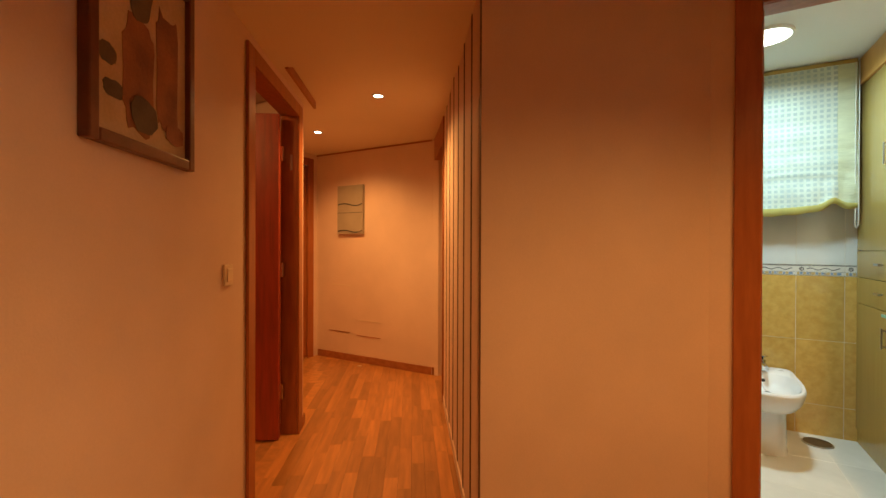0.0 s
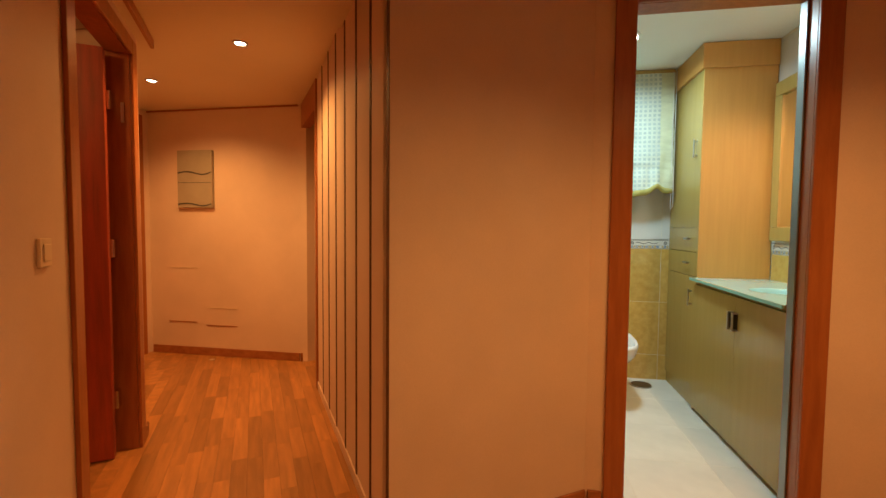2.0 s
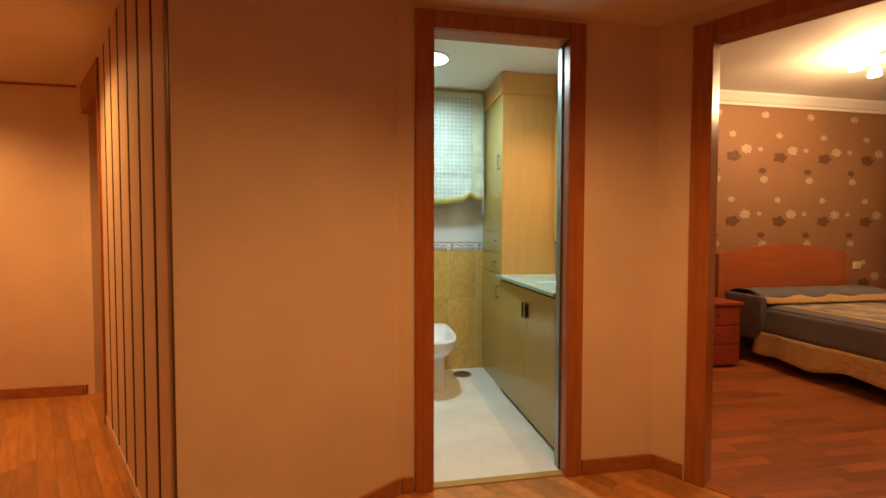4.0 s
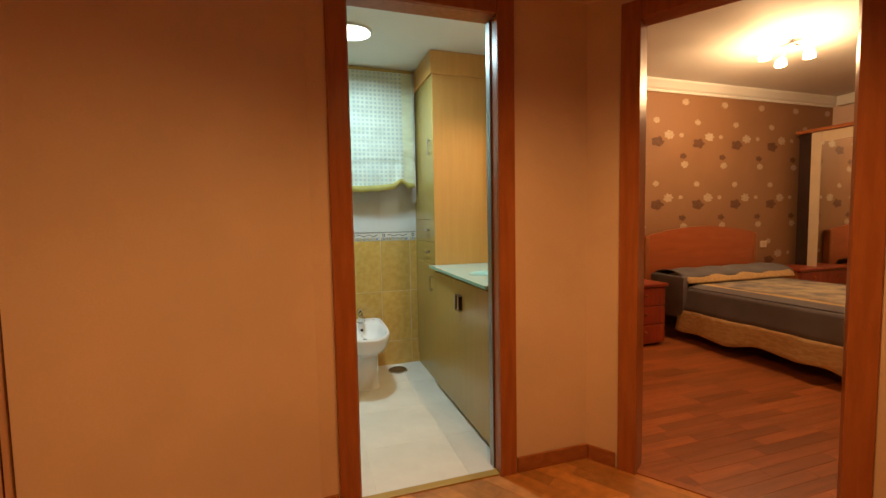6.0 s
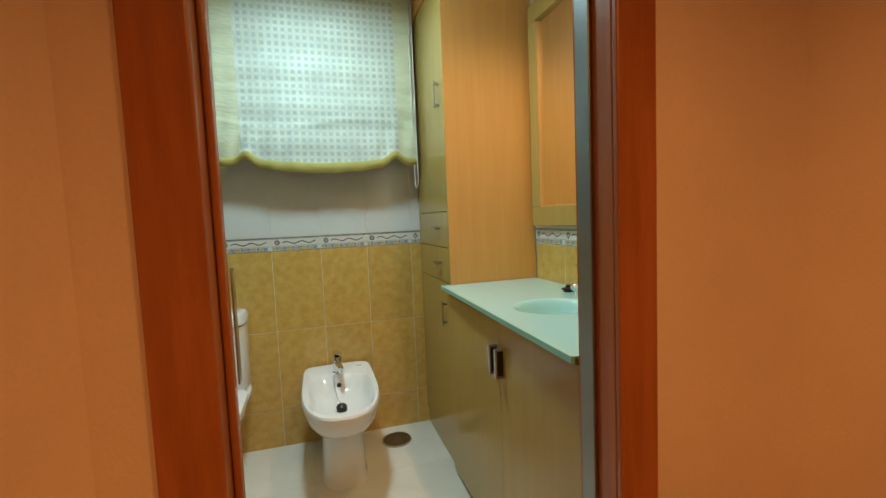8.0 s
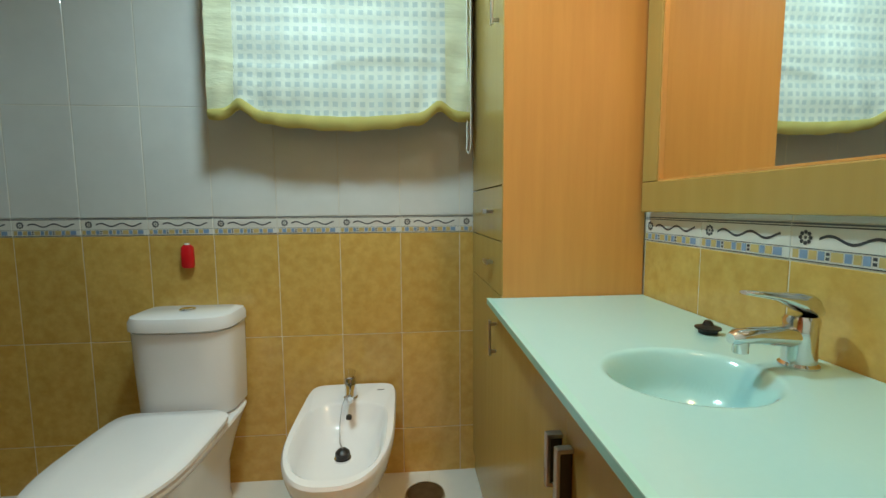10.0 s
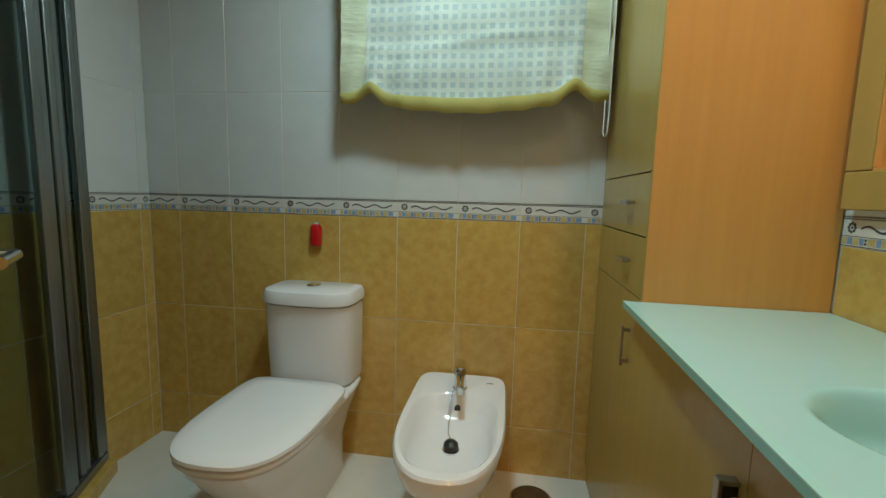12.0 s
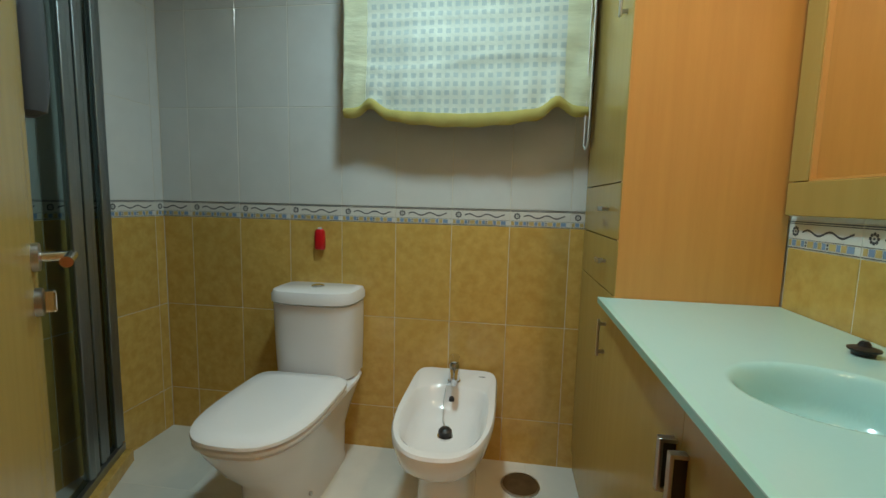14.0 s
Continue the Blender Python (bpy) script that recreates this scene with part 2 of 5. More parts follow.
def dring(cx, cy, rx, front, back, z, nf=2.4, nb=5.0, m=44):
    """A rounded plan outline: soft towards the front (-y), squarer towards the back."""
    out = []
    for i in range(m):
        a = 2 * math.pi * i / m
        c, s = math.cos(a), math.sin(a)
        e, ry = (nb, back) if s > 0 else (nf, front)
        out.append((cx + rx * math.copysign(abs(c) ** (2 / e), c), cy + ry * math.copysign(abs(s) ** (2 / e), s), z))
    return out


def shade(me):
    me.polygons.foreach_set("use_smooth", [True] * len(me.polygons))
    me.update()


def part(name, bm, mat, parent=None, label="", smooth=False, bevel=0.0):
    if bevel:
        bmesh.ops.bevel(bm, geom=bm.edges[:], offset=bevel, segments=2, affect="EDGES", profile=0.5)
    me = bpy.data.meshes.new(name)
    bm.to_mesh(me)
    bm.free()
    me.materials.append(mat)
    if smooth:
        for p in me.polygons:
            p.use_smooth = True
        me.set_sharp_from_angle(angle=radians(38))
    ob = new(name, me)
    if parent is not None:
        ob.parent = parent
    if label:
        tagged(ob, label)
    return ob


def B():
    return bmesh.new()


def bx(lo, hi, bevel=0.0):
    return box(B(), lo, hi, bevel)


def thing(name, label, category, group="", at=(0, 0, 0)):
    ob = new(name)
    ob.location = at
    ob.empty_display_size = 0.1
    bpy.context.view_layer.update()
    return tagged(ob, label, category, group)


def setting(name, bm, mat, label, category="wall"):
    return tagged(part(name, bm, mat), label, category, kind="structure")


# ---- hall: walls, floor, ceiling ----
YW, YW2 = 2.34, 2.44          # the bathroom's door wall
YI, YF = 2.634, 2.577         # its inner face and the tiles' edge, in the bathroom's own plan
YB = 4.14                     # the bathroom's window wall
XL, XR = -0.489, 1.70         # the bathroom's side walls
NL, NS, NR = -0.28, 0.708, 2.63
DC = 1.765                    # the panelled block's near corner
HIGH = 2.7
DX0, DX1, DH = 0.49, 1.14, 2.08

XC = (YW - DC * CT) / ST      # where the block meets the door wall, n
corner_x = nd(XC, DC)[0]
b = B()
box(b, (corner_x - 0.05, YW, 0), (DX0 - 0.012, YW2, HIGH))
box(b, (DX1 + 0.012, YW, 0), (1.85, YW2, HIGH))
box(b, (DX0 - 0.012, YW, DH + 0.012), (DX1 + 0.012, YW2, HIGH))
wall_door = setting("wall_north", b, PAINT, "cream painted hall wall around the bathroom doorway")
b = B()
obox(b, NS, XC + 0.02, DC, DC + 0.08, 0, HIGH)
setting("wall_block_end", b, PAINT, "plain cream painted end face of the slanted closet block")
b = B()
obox(b, NS + 0.03, NS + 0.12, DC + 0.08, 3.56, 0, HIGH)
wall_panel = setting("wall_panelled", b, PANELGROOVE, "slanted hall wall clad in tall cream boards with dark grooves between")
for i in range(7):
    d0 = DC + i * 0.2565 + (0.034 if i == 0 else 0.013)
    d1 = min(DC + (i + 1) * 0.2565 - 0.013, 3.56)
    b = B()
    obox(b, NS, NS + 0.03, d0, d1, 0.055, LOW_Z if d1 < 2.62 else HALL_Z)
    part("board", b, PAINT, wall_panel)
    # Dark brown strip over each groove, the groove's shade put into its colour.
    b = B()
    obox(b, NS - (0.002 if i == 0 else 0.003), NS + 0.029, d0 - (0.03 if i == 0 else 0.02), d0 - 0.0005, 0.055, LOW_Z if d1 < 2.62 else HALL_Z)
    part("batten", b, PANELGROOVE, wall_panel)
b = B()
obox(b, NS - 0.006, NS + 0.02, DC + 0.01, 3.56, 0, 0.055)
part("kick_strip", b, PAINT, wall_panel)
b = B()
obox(b, NS - 0.012, NS + 0.10, 3.56, 3.62, 0, HALL_Z)
tagged(part("trim_panel_end", b, OAK), "brown wooden upright trim ending the panelled wall", "trim", kind="structure")
b = B()
box(b, (-3.42, 3.94, 0), (-1.826, 4.04, HIGH))
back_wall = setting("wall_hall_far", b, PAINT, "cream far hall wall with a framed panel and thin slots")
b = B()
prism(b, [(-1.826, 3.941), (-1.826, 4.04), (-1.30, 4.80), (-1.20, 4.80), (-1.20, 4.70), (-1.76, 3.941)], 0, HIGH)
setting("wall_hall_return", b, PAINT, "narrow cream wall turning away beside the panelled wall")
b = B()
prism(b, [nd(NS + 0.12, 3.56), nd(NS + 0.02, 3.56), (-1.36, 3.60), (-0.9, 4.9), (-1.35, 4.9), (-1.35, 4.8), (-1.0, 4.8)], 0, HIGH)
setting("wall_hall_nook", b, PAINT, "cream wall closing the nook behind the panels")
b = B()
p0, p1 = nd(NS - 0.01, 3.60), (-1.80, 3.93)
prism(b, [p0, (p0[0] + 0.06, p0[1] + 0.04), (p1[0] + 0.06, p1[1] + 0.04), p1], HALL_Z - 0.20, HALL_Z)
tagged(part("trim_lintel", b, OAK), "dark brown wooden lintel under the hall ceiling", "trim", kind="structure")
# Added brown strip imitates the shadow line at the wall and ceiling joint.
b = B()
box(b, (-3.319, 3.928, HALL_Z - 0.016), (-1.83, 3.939, HALL_Z - 0.001))
tagged(part("trim_ceiling_line", b, OAK), "thin brown strip for the shadow line between far wall and ceiling", "trim", kind="structure")
# far left end of the hall
b = B()
box(b, (-3.42, 3.86, 0), (-3.32, 3.94, HIGH))
box(b, (-3.42, 2.5, 0), (-3.32, 2.98, HIGH))
box(b, (-3.42, 2.98, 2.09), (-3.32, 3.86, HIGH))
setting("wall_west", b, PAINT, "cream hall end wall with a brown doorway")
# left slanted wall with its doorway
LD0, LD1 = 2.275, 3.06
b = B()
obox(b, NL - 0.10, NL, -2.0, LD0 - 0.012, 0, HIGH)
obox(b, NL - 0.10, NL, LD1 + 0.012, 3.22, 0, HIGH)
obox(b, NL - 0.10, NL, LD0 - 0.012, LD1 + 0.012, 2.062, HIGH)
setting("wall_slanted", b, PAINT, "cream slanted hall wall carrying a framed painting and a doorway")
b = B()
e = nd(NL - 0.1, 3.22)
box(b, (-3.42, e[1] - 0.02, 0), (e[0] + 0.06, e[1] + 0.06, HIGH))
setting("wall_hall_south", b, PAINT, "cream wall between the hall end and the side room")
# right slanted wall with the bedroom doorway
RD0, RD1 = 0.13, 0.83
b = B()
obox(b, NR, NR + 0.10, -2.0, RD0 - 0.012, 0, HIGH)
obox(b, NR, NR + 0.10, RD1 + 0.012, 1.10, 0, HIGH)
obox(b, NR, NR + 0.10, RD0 - 0.012, RD1 + 0.012, 2.062, HIGH)
setting("wall_bedroom_door", b, PAINT, "cream slanted wall around the bedroom doorway")
b = B()
obox(b, NL - 0.1, NR + 0.1, -2.1, -2.0, 0, HIGH)
setting("wall_rear", b, PAINT, "cream wall closing the hall behind")
# side room beyond the left doorway
b = B()
prism(b, [nd(-2.6, -1.0), nd(-2.5, -1.0), nd(-2.5, 3.9), nd(-2.6, 3.9)], 0, HIGH)
prism(b, [nd(-2.6, -1.1), nd(NL - 0.1, -1.1), nd(NL - 0.1, -1.0), nd(-2.6, -1.0)], 0, HIGH)
setting("wall_side_room", b, PINK, "rose painted wall of the side room")
b = B()
prism(b, [nd(-2.6, -1.0), nd(NL - 0.10, -1.0), nd(NL - 0.10, 3.22), (-3.4, e[1]), nd(-2.6, 2.2)], 2.5, 2.6)
setting("ceiling_side_room", b, PINK, "rose tinted side room ceiling", "ceiling")

# ceilings
b = B()
prism(b, [nd(NL - 0.1, 2.62), nd(NS + 0.12, 2.62), nd(NS + 0.12, 3.62), (-1.0, 5.0), (-3.45, 5.0), (-3.45, 2.4)], HALL_Z, HALL_Z + 0.2)
setting("ceiling_hall", b, CEIL, "smooth hall ceiling with recessed halogen spots", "ceiling")
b = B()
prism(b, [nd(NL - 0.05, -2.05), nd(NR + 0.05, -2.05), nd(NR + 0.05, 1.05), (1.7, YW + 0.05), (corner_x, YW + 0.05), nd(NS + 0.05, DC + 0.1), nd(NS + 0.05, 2.62), nd(NL - 0.05, 2.62)], LOW_Z, LOW_Z + 0.2)
setting("ceiling_corridor", b, CEIL, "slightly lower corridor ceiling", "ceiling")
# Thin brown fin: the soffit side's dark shade, put into wood colour.
b = B()
obox(b, NL + 0.05, NL + 0.066, 2.62, 3.30, LOW_Z - 0.01, HALL_Z)
c = B()
obox(c, NL, NL + 0.05, 2.62, 3.29, LOW_Z, HALL_Z)
tagged(part("soffit", c, CEIL), "shallow plaster soffit above the doorway", "soffit", kind="structure")
tagged(part("trim_soffit", b, OAK), "brown fin for the shaded side of the soffit above the doorway", "trim", kind="structure")

# base floor
b = B()
box(b, (-4.2, -3.4, -0.2), (7.2, 5.2, -0.012))
setting("floor", b, DARK, "subfloor under the parquet and tiles", "floor")


def skirting(name, pts_nd, z=0.072):
    b = B()
    prism(b, pts_nd, 0, z)
    return tagged(part(name, b, SKIRT, bevel=0.003), "reddish brown wooden skirting board", "skirting", kind="structure")


skirting("baseboard_1", [(-3.30, 3.926), (-1.83, 3.926), (-1.83, 3.94), (-3.30, 3.94)])
skirting("baseboard_2", [(-1.826, 3.938), (-1.815, 3.926), (-1.50, 4.36), (-1.52, 4.37)])
skirting("baseboard_3", [nd(NS + 0.002, DC - 0.013), nd(XC - 0.004, DC - 0.013), nd(XC, DC), nd(NS + 0.002, DC)])
skirting("baseboard_4", [(corner_x + 0.012, YW - 0.013), (DX0 - 0.085, YW - 0.013), (DX0 - 0.085, YW), (corner_x + 0.012, YW)])
skirting("baseboard_5", [(DX1 + 0.085, YW - 0.013), (1.612, YW - 0.013), (1.602, YW), (DX1 + 0.085, YW)])
skirting("baseboard_6", [nd(NR - 0.013, RD1 + 0.09), nd(NR, RD1 + 0.09), nd(NR, 1.06), nd(NR - 0.013, 1.045)])
skirting("baseboard_7", [nd(NL, -1.9), nd(NL + 0.013, -1.9), nd(NL + 0.013, LD0 - 0.09), nd(NL, LD0 - 0.09)])
skirting("baseboard_8", [nd(NL, LD1 + 0.09), nd(NL + 0.013, LD1 + 0.09), nd(NL + 0.013, 3.23), nd(NL, 3.23)])


# ---- doors ----
def casing_straight(name, label, boxes, mat=OAK):
    top = tagged(new(name), label, "door frame", kind="structure")
    for nm, lo, hi in boxes:
        part(nm, bx(lo, hi, 0.004), mat, top)
    return top


W = 0.078
door_1 = casing_straight("door_1", "reddish brown wooden frame of the open bathroom doorway", [
    ("casing", (DX0 - W, YW - 0.016, 0), (DX0 + 0.004, YW - 0.001, DH + W)),
    ("casing", (DX1 - 0.004, YW - 0.016, 0), (DX1 + W, YW - 0.001, DH + W)),
    ("casing_head", (DX0 + 0.005, YW - 0.015, DH), (DX1 - 0.005, YW - 0.001, DH + W)),
    ("jamb", (DX0 - 0.011, YW + 0.0, 0), (DX0 + 0.002, YW2 + 0.0, DH)),
    ("jamb", (DX1 - 0.002, YW + 0.0, 0), (DX1 + 0.011, YW2 + 0.0, DH)),
    ("jamb_head", (DX0 + 0.003, YW + 0.0, DH), (DX1 - 0.003, YW2 + 0.0, DH + 0.011)),
    ("stop", (DX0 + 0.003, YW + 0.035, 0), (DX0 + 0.014, YW + 0.06, DH - 0.001)),
    ("casing_inner", (DX0 - W, YW2 + 0.001, 0), (DX0 + 0.004, YW2 + 0.014, DH + W)),
    ("casing_inner", (DX1 - 0.004, YW2 + 0.001, 0), (DX1 + W, YW2 + 0.014, DH + W)),
])
part("strike_plate", bx((DX0 + 0.0145, YW + 0.065, 0.93), (DX0 + 0.017, YW + 0.085, 1.11)), STEEL, door_1, "steel strike plate")
part("metal_jamb_strip", bx((DX1 - 0.010, YW + 0.055, 0.0), (DX1 - 0.003, YW2 - 0.002, DH - 0.002), 0.002), ALU, door_1, "polished steel strip along the jamb")


def slanted_casing(name, label, n, side, d0, d1, h, mat=OAK):
    """side: +1 where the hall lies towards growing n of the wall face, -1 otherwise."""
    top = tagged(new(name), label, "door frame", kind="structure")
    f0, f1 = sorted((n + side * 0.001, n + side * 0.016))
    for a, c, z0, z1, nm in ((d0 - W, d0 + 0.004, 0, h + W, "casing"), (d1 - 0.004, d1 + W, 0, h + W, "casing"), (d0 + 0.005, d1 - 0.005, h, h + W, "casing_head")):
        q = B()
        obox(q, f0, f1, a, c, z0, z1)
        part(nm, q, mat, top, bevel=0.003)
    j0, j1 = sorted((n, n - side * 0.10))
    for a, c, z0, z1, nm in ((d0 - 0.011, d0 + 0.003, 0, h, "jamb"), (d1 - 0.003, d1 + 0.011, 0, h, "jamb"), (d0 + 0.004, d1 - 0.004, h, h + 0.011, "jamb_head")):
        q = B()
        obox(q, j0, j1, a, c, z0, z1)
        part(nm, q, mat, top)
    return top


door_2 = slanted_casing("door_2", "reddish brown wooden frame of the bedroom doorway", NR, -1, RD0, RD1, 2.05)
door_3 = slanted_casing("door_3", "mahogany frame of the open side room doorway", NL, 1, LD0, LD1, 2.05)
part("hinge", obox(B(), NL - 0.04, NL - 0.025, LD1 - 0.012, LD1 - 0.002, 1.70, 1.80), CHROME, door_3, "polished hinge")
leaf = tagged(new("door_leaf"), "open mahogany red door leaf standing inside the side room", "door")
part("panel", obox(B(), NL - 0.84, NL - 0.085, LD1 - 0.10, LD1 - 0.06, 0.008, 2.035), DOORWOOD, leaf, bevel=0.003)
for z in (0.25, 1.02, 1.75):
    part("hinge", obox(B(), NL - 0.083, NL - 0.068, LD1 - 0.065, LD1 - 0.012, z, z + 0.09), CHROME, leaf)
door_4 = casing_straight("door_4", "brown wooden door and frame at the far hall end", [
    ("casing", (-3.319, 3.79, 0), (-3.302, 3.87, 2.17)),
    ("casing", (-3.319, 2.97, 0), (-3.302, 3.05, 2.17)),
    ("casing_head", (-3.319, 3.051, 2.09), (-3.303, 3.789, 2.17)),
    ("leaf_panel", (-3.37, 2.985, 0.01), (-3.33, 3.855, 2.085)),
])

# bathroom door leaf, swung into the room
HX, HY, LX, LY = 0.625, 2.655, 0.148, 3.115
ang = math.atan2(LY - HY, LX - HX)
wide = math.hypot(LX - HX, LY - HY)
bdoor = thing("bathroom_door_leaf", "open yellowish beech bathroom door with a steel lever handle", "door", at=(HX, HY, 0))
bdoor.rotation_euler = (0, 0, ang)
bpy.context.view_layer.update()
part("panel", bx((0.0, 0.0, 0.008), (wide, 0.035, 2.06), 0.003), OLIVE, bdoor)
for z, nm in ((0.945, "handle_rose"), (0.865, "lock_rose")):
    part(nm, tube(B(), (wide - 0.055, -0.0, z), (wide - 0.055, -0.010, z), 0.025, 24), STEEL, bdoor, smooth=True)
lev = tube(B(), (wide - 0.055, -0.008, 0.945), (wide - 0.055, -0.055, 0.945), 0.009)
tube(lev, (wide - 0.050, -0.052, 0.945), (wide - 0.17, -0.052, 0.948), 0.009)
part("lever", lev, CHROME, bdoor, smooth=True)
part("thumb_turn", bx((wide - 0.062, -0.028, 0.845), (wide - 0.048, -0.009, 0.885), 0.004), CHROME, bdoor)

# ---- hall things ----


def downlight(x, y, z):
    t = thing("recessed_downlight", "small round recessed halogen downlight, lit, with a metal ring", "ceiling light", "hall downlights", (x, y, z))
    q = B()
    rings = [[(r * math.cos(i * math.pi / 14), r * math.sin(i * math.pi / 14), h) for i in range(28)] for r, h in ((0.042, 0.0), (0.041, -0.006), (0.034, -0.007), (0.029, -0.002))]
    loft(q, rings, False, False)
    part("ring", q, STEEL, t, smooth=True)
    part("bulb", tube(B(), (0, 0, -0.0005), (0, 0, -0.004), 0.029, 24), LIGHTWARM, t, "glowing bulb")
    return t


for s in SPOTS:
    downlight(*s)

sw = tagged(new("light_switch"), "cream plastic rocker light switch on the wall", "switch")
part("plate", obox(B(), NL, NL + 0.010, 1.965, 2.045, 1.055, 1.14), WPLASTIC, sw, bevel=0.003)
part("rocker", obox(B(), NL + 0.0101, NL + 0.014, 1.982, 2.028, 1.072, 1.123), WPLASTIC, sw, bevel=0.002)

# framed painting on the slanted wall
pic = tagged(new("framed_painting"), "dark wood framed still life painting of a tall brown vase", "painting")
P0, P1, PZ0, PZ1 = 1.232, 1.695, 1.49, 2.06
FRAMEWOOD = material("dark_frame_wood", (0.16, 0.05, 0.02), 0.35, vary=0.3, scale=12)
for d0, d1, z0, z1 in ((P0, P0 + 0.032, PZ0, PZ1), (P1 - 0.032, P1, PZ0, PZ1), (P0 + 0.033, P1 - 0.033, PZ0, PZ0 + 0.032), (P0 + 0.033, P1 - 0.033, PZ1 - 0.032, PZ1)):
    part("frame_bar", obox(B(), NL, NL + 0.028, d0, d1, z0, z1), FRAMEWOOD, pic, bevel=0.004)
part("canvas", obox(B(), NL, NL + 0.012, P0 + 0.03, P1 - 0.03, PZ0 + 0.03, PZ1 - 0.03), CANVAS, pic)


def blotch(name, d, z, rd, rz, mat, n, seed, power=2.5):
    rnd = random.Random(seed)
    q = B()
    pts = []
    for i in range(22):
        a = i * 2 * math.pi / 22
        c, s = math.cos(a), math.sin(a)
        k = 1 + rnd.uniform(-0.10, 0.10)
        dd, zz = d + rd * k * math.copysign(abs(c) ** (2 / power), c), z + rz * k * math.copysign(abs(s) ** (2 / power), s)
        pts.append((*nd(n, dd), zz))
    q.faces.new([q.verts.new(p) for p in pts])
    ext = bmesh.ops.extrude_face_region(q, geom=q.faces[:])
    off = Vector((*nd(-0.0012, 0), 0))
    for v in ext["geom"]:
        if isinstance(v, bmesh.types.BMVert):
            v.co += off
    bmesh.ops.recalc_face_normals(q, faces=q.faces[:])
    return part(name, q, mat, pic)


nn = NL + 0.0136
blotch("painted_vase", 1.43, 1.70, 0.065, 0.15, TERRA, nn, 1, 4)
blotch("painted_foliage", 1.435, 1.94, 0.05, 0.09, UMBER, nn + 0.0014, 2, 3)
blotch("painted_jar", 1.565, 1.76, 0.055, 0.17, TERRA, nn, 3, 6)
blotch("painted_bowl", 1.45, 1.60, 0.06, 0.045, UMBER, nn + 0.0028, 4)
blotch("painted_fruit", 1.33, 1.63, 0.035, 0.022, UMBER, nn, 5)
blotch("painted_leaf", 1.31, 1.71, 0.03, 0.025, UMBER, nn, 6)
blotch("painted_fruit", 1.60, 1.585, 0.05, 0.03, TERRA, nn + 0.0014, 7)

pic.location.z = -0.035

# silvery panel and slots on the far hall wall
plate = tagged(new("wall_panel_picture"), "square silvery wall picture with dark wavy lines", "picture")
part("board", bx((-2.99, 3.905, 1.345), (-2.645, 3.939, 1.855), 0.003), PLATE, plate)
for z, amp in ((1.655, 0.012), (1.375, 0.010)):
    q = B()
    m = 24
    lo = [((-2.985 + 0.335 * i / m), 3.9035, z - 0.006 + amp * math.sin(i * 0.27) * (0.6 + i / m)) for i in range(m + 1)]
    f_lo = [q.verts.new(p) for p in lo]
    f_hi = [q.verts.new((p[0], p[1], p[2] + 0.011)) for p in lo]
    for i in range(m):
        q.faces.new((f_lo[i], f_lo[i + 1], f_hi[i + 1], f_hi[i]))
    ext = bmesh.ops.extrude_face_region(q, geom=q.faces[:])
    for v in ext["geom"]:
        if isinstance(v, bmesh.types.BMVert):
            v.co.y -= 0.002
    bmesh.ops.recalc_face_normals(q, faces=q.faces[:])
    part("wavy_line", q, INK, plate)
part("middle_line", bx((-2.985, 3.9025, 1.565), (-2.65, 3.9045, 1.569)), INK, plate)
for x0, x1, z, mat in ((-3.105, -2.825, 0.80, WPLASTIC), (-3.135, -2.84, 0.30, OAK), (-2.74, -2.43, 0.44, WPLASTIC), (-2.742, -2.435, 0.277, OAK)):
    s = tagged(new("vent_slot"), "thin horizontal slot in the hall wall", "vent", "wall slots")
    part("slot_edge", bx((x0, 3.934, z - 0.003), (x1, 3.9395, z + 0.003)), mat, s)
stain = tagged(new("floor_scrap"), "tiny white scrap lying on the hall floor", "scrap")
part("scrap", bx((-2.62, 3.80, 0.001), (-2.58, 3.83, 0.007), 0.002), WPLASTIC, stain)

# ---- bathroom shell ----
earlier = set(bpy.data.objects)
b = B()
box(b, (XL - 0.1, YB - 0.0068, 0), (XR + 0.1, YB + 0.1, HIGH))
wall_b = setting("wall_bath_window", b, GROUT, "bathroom wall of yellow and white tiles with a patterned border")
b = B()
box(b, (XL - 0.1, 2.80, 0), (XL + 0.0068, YB - 0.0069, HIGH))
wall_l = setting("wall_bath_left", b, GROUT, "bathroom side wall of yellow and white tiles")
b = B()
box(b, (XR - 0.0068, YI, 0), (XR + 0.1, YB - 0.0069, HIGH))
wall_r = setting("wall_bath_right", b, GROUT, "bathroom vanity wall of yellow and white tiles")
b = B()
box(b, (XL - 0.1, YI - 0.05, BATH_Z), (XR + 0.1, YB + 0.1, BATH_Z + 0.1))
setting("ceiling_bathroom", b, WHITE, "plain white bathroom ceiling", "ceiling")

# ---- bathroom things ----


def cabinet_handle(parent, x, y, z0, z1, upright=True):
    q = B()
    if upright:
        box(q, (x - 0.022, y - 0.006, z0), (x - 0.016, y + 0.006, z1), 0.0015)
        for z in (z0 + 0.008, z1 - 0.016):
            box(q, (x - 0.017, y - 0.004, z), (x, y + 0.004, z + 0.008))
    else:
        box(q, (x - 0.022, y - z1 / 2, z0 - 0.006), (x - 0.016, y + z1 / 2, z0 + 0.006), 0.0015)
        for s in (-1, 1):
            box(q, (x - 0.017, y + s * (z1 / 2 - 0.012) - 0.004, z0 - 0.004), (x, y + s * (z1 / 2 - 0.012) + 0.004, z0 + 0.004))
    return part("handle", q, STEEL, parent, "brushed steel bar handle")


